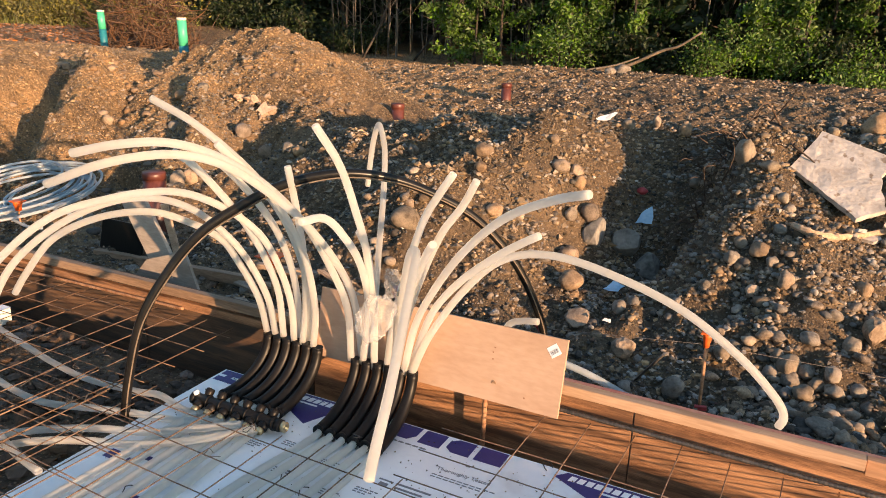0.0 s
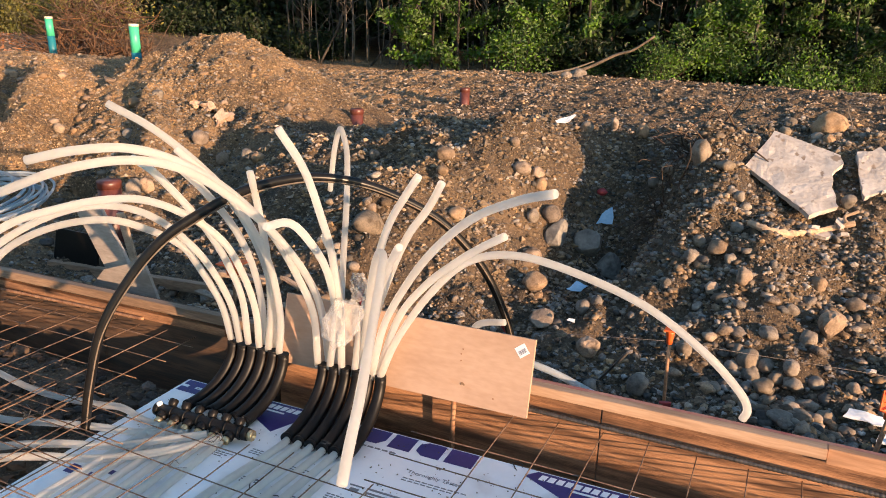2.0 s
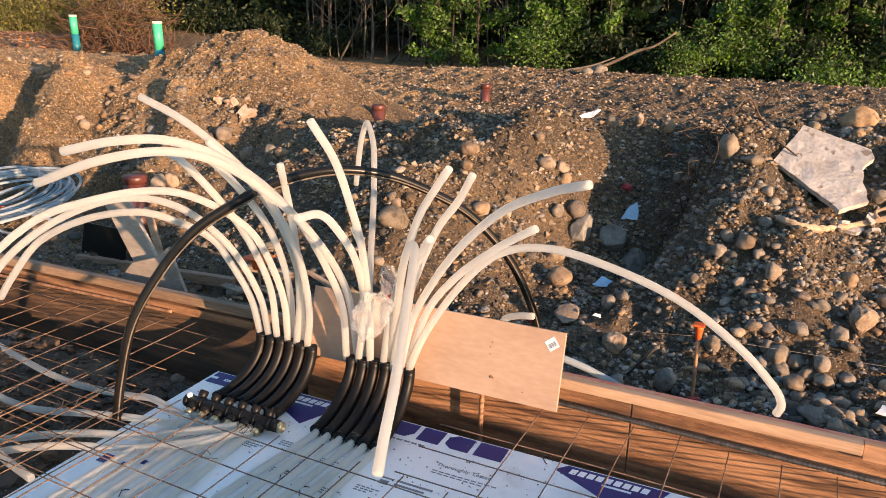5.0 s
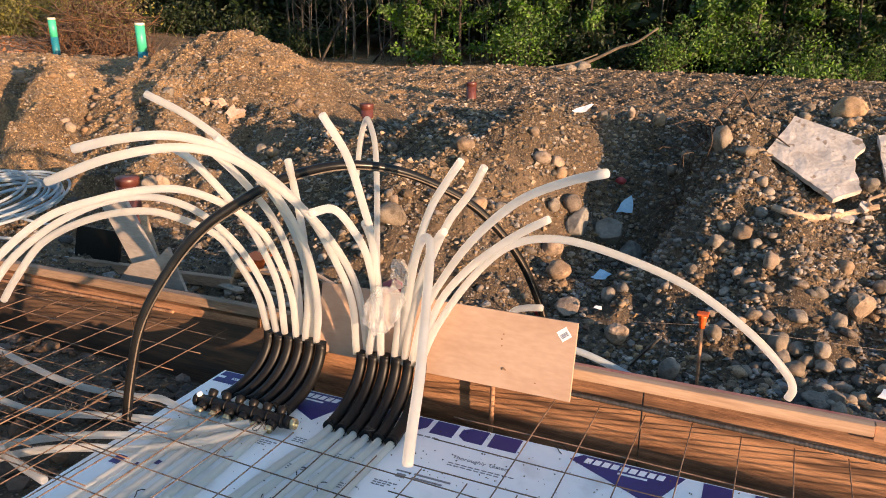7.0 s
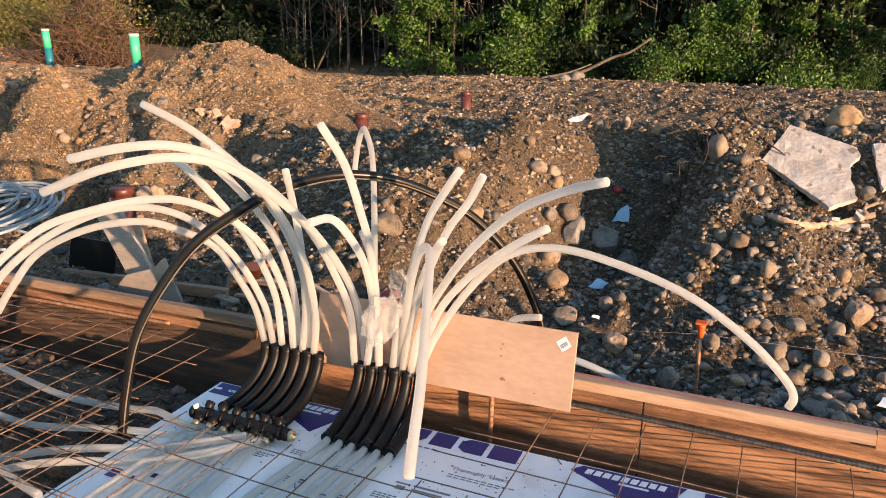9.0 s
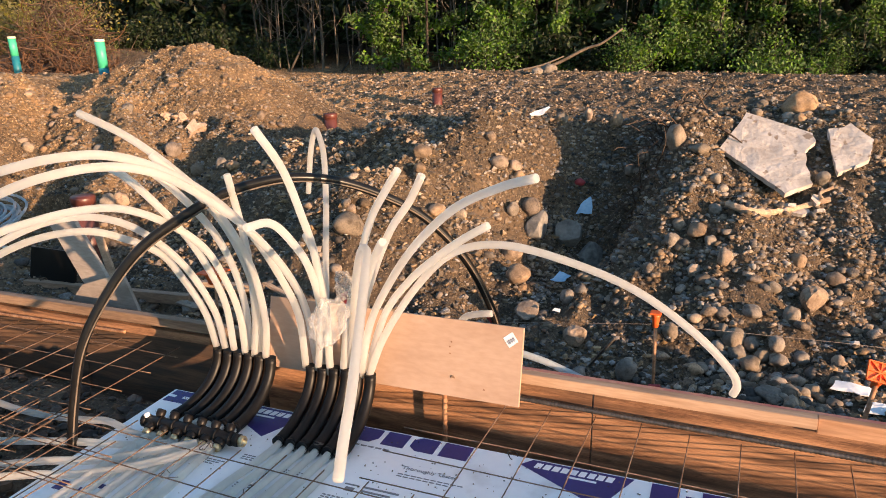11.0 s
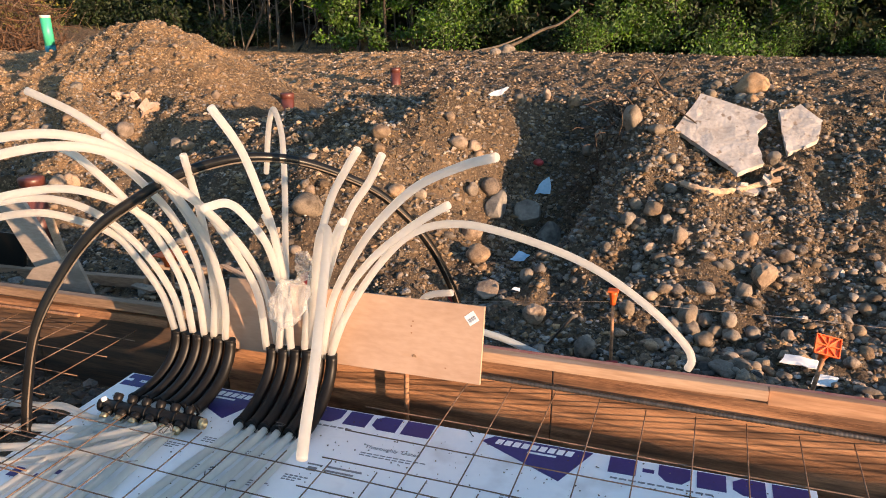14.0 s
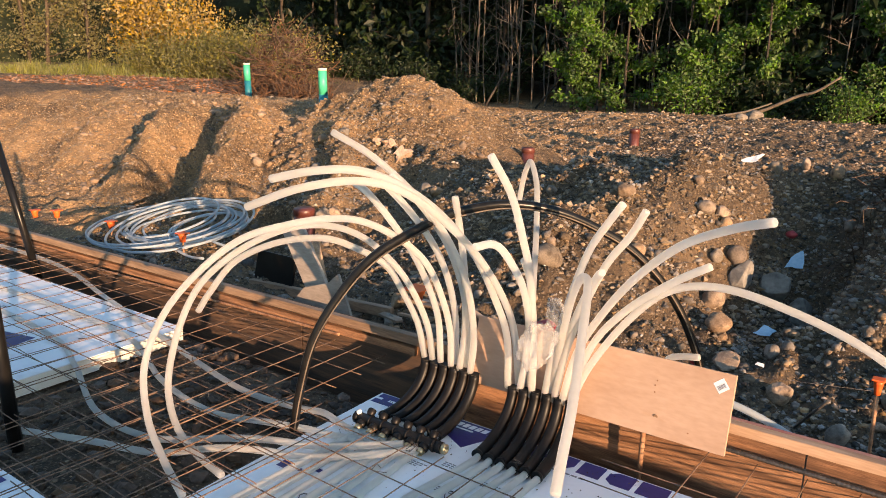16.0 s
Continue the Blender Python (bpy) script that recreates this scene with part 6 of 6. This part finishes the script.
def shrub(seed, height, width, leaf_n, leaf_size, leaf_material, stems=9, name="shrub"):
    r, rng = random.Random(seed), np.random.default_rng(seed)
    ob = new(name)
    bm, tips = bmesh.new(), []
    for k in range(stems):
        a = r.uniform(0, 6.283)
        ln = spline(wander(r, (r.uniform(-0.2, 0.2) * width, r.uniform(-0.2, 0.2) * width, -0.1), (math.cos(a) * width, math.sin(a) * width, height * 1.3), height * r.uniform(0.7, 1.15), 5, 0.22), 2)
        sweep(bm, ln, taper(len(ln), 0.018, 0.004), 4)
        tips += [tuple(p) for p in ln[3:]]
    part("stem", bm, M_BARK, ob)
    v, f = leaves(rng, tips, (0.20 * width, 0.20 * width, 0.16 * height), leaf_n, leaf_size)
    v[:, 2] = np.maximum(v[:, 2], 0.02)
    cr = new("foliage", np_mesh("foliage", v, f, leaf_material))
    cr.parent = ob
    return ob


def plant(protos, places, label, category, group, seed):
    r = random.Random(seed)
    for i, (x, y, s) in enumerate(places):
        m = Matrix.Translation(on(x, y, 0.0)) @ Matrix.Rotation(r.uniform(0, 6.283), 4, "Z")
        src = protos[i % len(protos)]
        ob = src if i < len(protos) else copy_thing(src, m)
        if i < len(protos):
            ob.matrix_basis = m
        ob.scale = (s, s, s)
        tagged(ob, label, category, group)


def tree_line(x):
    """How far off the wood's edge stands."""
    return 13.4 + 0.10 * max(0, -x - 2) + 0.035 * max(0, -x - 6) ** 1.3


rnd = random.Random(77)
front = [grow(100 + i, 5.6, 0.12, 26, 1.0, 7000, 0.050, M_LEAF, 0.036, clump=0.085) for i in range(4)]
places = []
for k in range(26):
    x = 9 - 0.62 * k + rnd.uniform(-0.25, 0.25)
    if x > -8.0 and (x < 1.2 or k % 2 == 0) and noise.noise((x * 0.55, 3.0, 91.0)) > -0.16:
        places.append((x, tree_line(x) + rnd.uniform(0.2, 1.3), rnd.uniform(0.8, 1.15)))
places += [(-7.5, tree_line(-7.5) - 0.2, 1.05), (-6.8, tree_line(-6.8) - 0.2, 0.95), (-6.1, tree_line(-6.1) - 0.3, 1.1)]
plant(front, places, "slender young leafy tree at the sunlit wood edge", "tree", "wood edge trees", 1)
bush = [shrub(200 + i, 1.0 + 0.3 * i, 1.3, 2200, 0.045, M_LEAF, 6 + 2 * i) for i in range(3)]
plant(bush, [(x := 8.5 - 0.85 * k + rnd.uniform(-0.3, 0.3), tree_line(x) - 0.25 + rnd.uniform(-0.3, 0.5), rnd.uniform(0.35, 0.9)) for k in range(17) if k % 3 != 1], "low leafy green shrub at the wood edge", "shrub", "wood edge shrubs", 2)
# deep wood crowns use the leaf colour darkened for shade
back = [grow(300 + i, 8.5, 0.5, 20, 1.7, 1500, 0.135, M_LEAFSHADE, 0.09, clump=0.32) for i in range(3)]
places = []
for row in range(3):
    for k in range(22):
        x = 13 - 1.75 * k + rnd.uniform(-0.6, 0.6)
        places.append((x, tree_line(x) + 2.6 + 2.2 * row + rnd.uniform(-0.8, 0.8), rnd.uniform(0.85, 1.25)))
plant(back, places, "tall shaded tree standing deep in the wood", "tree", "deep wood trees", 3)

# undergrowth with the same leaf colour darkened for shade
low = [shrub(350 + i, 1.1 + 0.3 * i, 1.5, 1700, 0.07, M_LEAFSHADE) for i in range(2)]
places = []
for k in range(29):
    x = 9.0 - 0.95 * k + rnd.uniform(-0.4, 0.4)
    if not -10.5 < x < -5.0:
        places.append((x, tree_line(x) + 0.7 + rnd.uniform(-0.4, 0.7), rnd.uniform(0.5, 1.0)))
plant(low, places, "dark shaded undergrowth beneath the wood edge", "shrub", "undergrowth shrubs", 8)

# bare thin stems in the dark stretch
bare = []
for i in range(4):
    r = random.Random(400 + i)
    ob = new("sapling")
    tl = spline([(0, 0, -0.2), (r.uniform(-0.1, 0.1), r.uniform(-0.1, 0.1), 1.0), (r.uniform(-0.25, 0.25), r.uniform(-0.2, 0.2), 2.4), (r.uniform(-0.5, 0.5), r.uniform(-0.3, 0.3), 4.6)], 5)
    bm = sweep(bmesh.new(), tl, taper(len(tl), 0.019, 0.008), 6)
    for k in range(9):
        ln = spline(wander(r, tl[r.randrange(4, len(tl))], (r.uniform(-1, 1), r.uniform(-1, 1), r.uniform(-0.2, 0.8)), r.uniform(0.4, 1.1), 4, 0.3), 2)
        sweep(bm, ln, taper(len(ln), 0.010, 0.003), 4)
    part("stem", bm, M_STEM, ob)
    bare.append(ob)
plant(bare, [(x := -1.0 - 0.165 * k + rnd.uniform(-0.3, 0.3), tree_line(x) + rnd.uniform(0.5, 3.2), rnd.uniform(0.8, 1.3)) for k in range(70)], "bare thin sapling in the dark wood edge", "sapling", "bare saplings", 4)

# golden and olive shrubs round the open left end
gold = [shrub(500 + i, 2.6, 1.6, 3600, 0.066, M_LEAFGOLD) for i in range(2)]
plant(gold, [(-22.5, 13.4, 1.0), (-20.8, 13.2, 0.95), (-24.2, 13.8, 1.0)], "golden-leaved shrub in low sun", "shrub", "golden shrubs", 5)
olive = [shrub(520 + i, 1.3, 1.6, 4600, 0.038, M_LEAFOLIVE) for i in range(3)]
plant(olive, [(-16.9, 12.2, 1.0), (-18.2, 11.6, 0.9), (-19.4, 12.2, 1.1), (-17.0, 13.0, 1.3), (-20.6, 12.0, 0.7), (-18.6, 13.6, 1.4), (-21.5, 14.4, 1.3), (-23.5, 13.0, 0.6), (-25.0, 12.2, 0.5), (-21.6, 12.6, 1.15), (-23.2, 13.0, 1.0), (-20.0, 12.8, 1.2)], "olive-leaved shrub in low sun", "shrub", "olive shrubs", 6)
pale = [grow(540 + i, 7.5, 0.4, 34, 1.1, 5200, 0.052, M_LEAFPALE, 0.08) for i in range(2)]
plant(pale, [(-31 + 0.95 * k + rnd.uniform(-0.5, 0.5), 8.6 + 0.75 * k + rnd.uniform(-0.8, 1.0), rnd.uniform(0.9, 1.3)) for k in range(9)], "grey-green tree in low sun beyond the clearing", "tree", "clearing trees", 7)

# brush pile
rnd = random.Random(55)
bm = bmesh.new()
for k in range(1000):
    a, q = rnd.uniform(0, 6.283), rnd.random() ** 0.6
    x, y = -13.1 + 1.45 * q * math.cos(a), 10.2 + 0.9 * q * math.sin(a)
    z = on_ground(x, y) + rnd.random() * 1.75 * (1 - q ** 2)
    ln = spline(wander(rnd, (x, y, z), (rnd.uniform(-1, 1), rnd.uniform(-0.6, 0.6), rnd.uniform(-0.5, 0.8)), rnd.uniform(0.35, 0.9), 4, 0.35), 2)
    sweep(bm, ln, taper(len(ln), rnd.uniform(0.006, 0.016), 0.003), 4)
tagged(part("brush_pile", bm, M_BRUSH), "heaped reddish-brown dead branches before the wood", "brush pile", kind="stuff")

# fallen pole and leaning dead stems
def dead_stem(pts, r, label, wood=M_DEADWOOD):
    ln = spline(pts, 5)
    tagged(part("dead_stem", sweep(bmesh.new(), ln, taper(len(ln), r, r * 0.5), 8), wood), label, "dead stem", "dead stems")


dead_stem([on(-3.45, 11.77, 0.03), (-2.9, 11.85, 0.52), (-2.35, 12.0, 0.80), (-2.05, 12.0, 0.90), (-1.70, 12.05, 1.15)], 0.036, "fallen grey pole propped against the trees")
dead_stem([on(-3.6, 11.7, 0.03), (-3.1, 11.8, 0.52), (-2.7, 11.9, 0.68)], 0.024, "short fallen grey pole by the boulder")
dead_stem([on(-8.9, 14.6, 0), (-8.0, 14.8, 1.3), (-7.1, 15.0, 2.6)], 0.028, "leaning dead stem in the dark wood", M_BARK)
dead_stem([on(-7.0, 14.8, 0.5), (-8.1, 14.9, 1.6), (-9.4, 15.0, 2.3)], 0.025, "crossing dead stem in the dark wood", M_BARK)
dead_stem([on(-10.4, 14.6, 0), (-9.8, 14.8, 1.4), (-9.6, 15.0, 3.2)], 0.03, "leaning dead stem in the dark wood", M_BARK)

# grass at the clearing
rng = np.random.default_rng(9)
n = 15000
gu = rng.uniform(0, 1, n)
gxy = np.stack([-29 + 12 * gu + rng.normal(0, 0.8, n), 9.2 + 4.4 * gu + rng.normal(0, 0.9, n)], 1)
gz = np.array([on_ground(x, y) for x, y in gxy])
h = rng.uniform(0.08, 0.32, n) * (1 + 0.9 * np.sin(gxy[:, 0] * 2.1) * np.sin(gxy[:, 1] * 1.7 + gxy[:, 0]))
a = rng.uniform(0, 6.283, n)
w = 0.012
p = np.stack([gxy[:, 0], gxy[:, 1], gz], 1)
dx = np.stack([np.cos(a) * w, np.sin(a) * w, np.zeros(n)], 1)
tip = p + np.stack([rng.normal(0, 0.10, n), rng.normal(0, 0.10, n), h], 1)
v = np.stack([p - dx, p + dx, tip], 1).reshape(-1, 3)
f = np.arange(3 * n).reshape(-1, 3)
tagged(new("grass", np_mesh("grass", v, f, M_GRASS)), "tall yellow-green grass at the clearing's edge", "grass", kind="stuff")

# the wood's depth: a plain sheet, its shade put in as dark colour
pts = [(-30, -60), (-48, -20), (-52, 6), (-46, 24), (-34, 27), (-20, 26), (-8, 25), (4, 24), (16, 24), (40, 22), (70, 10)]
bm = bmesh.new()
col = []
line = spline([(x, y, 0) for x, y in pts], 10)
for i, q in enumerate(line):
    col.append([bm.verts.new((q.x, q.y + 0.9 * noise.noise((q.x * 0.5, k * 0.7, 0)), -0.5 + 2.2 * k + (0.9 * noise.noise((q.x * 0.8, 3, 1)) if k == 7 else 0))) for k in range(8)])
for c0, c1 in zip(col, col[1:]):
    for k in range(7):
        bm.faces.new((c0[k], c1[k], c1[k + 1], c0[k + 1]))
tagged(part("backdrop", bm, M_WOODS), "backdrop sheet coloured dark for the shade behind the trees", "wood", kind="structure")
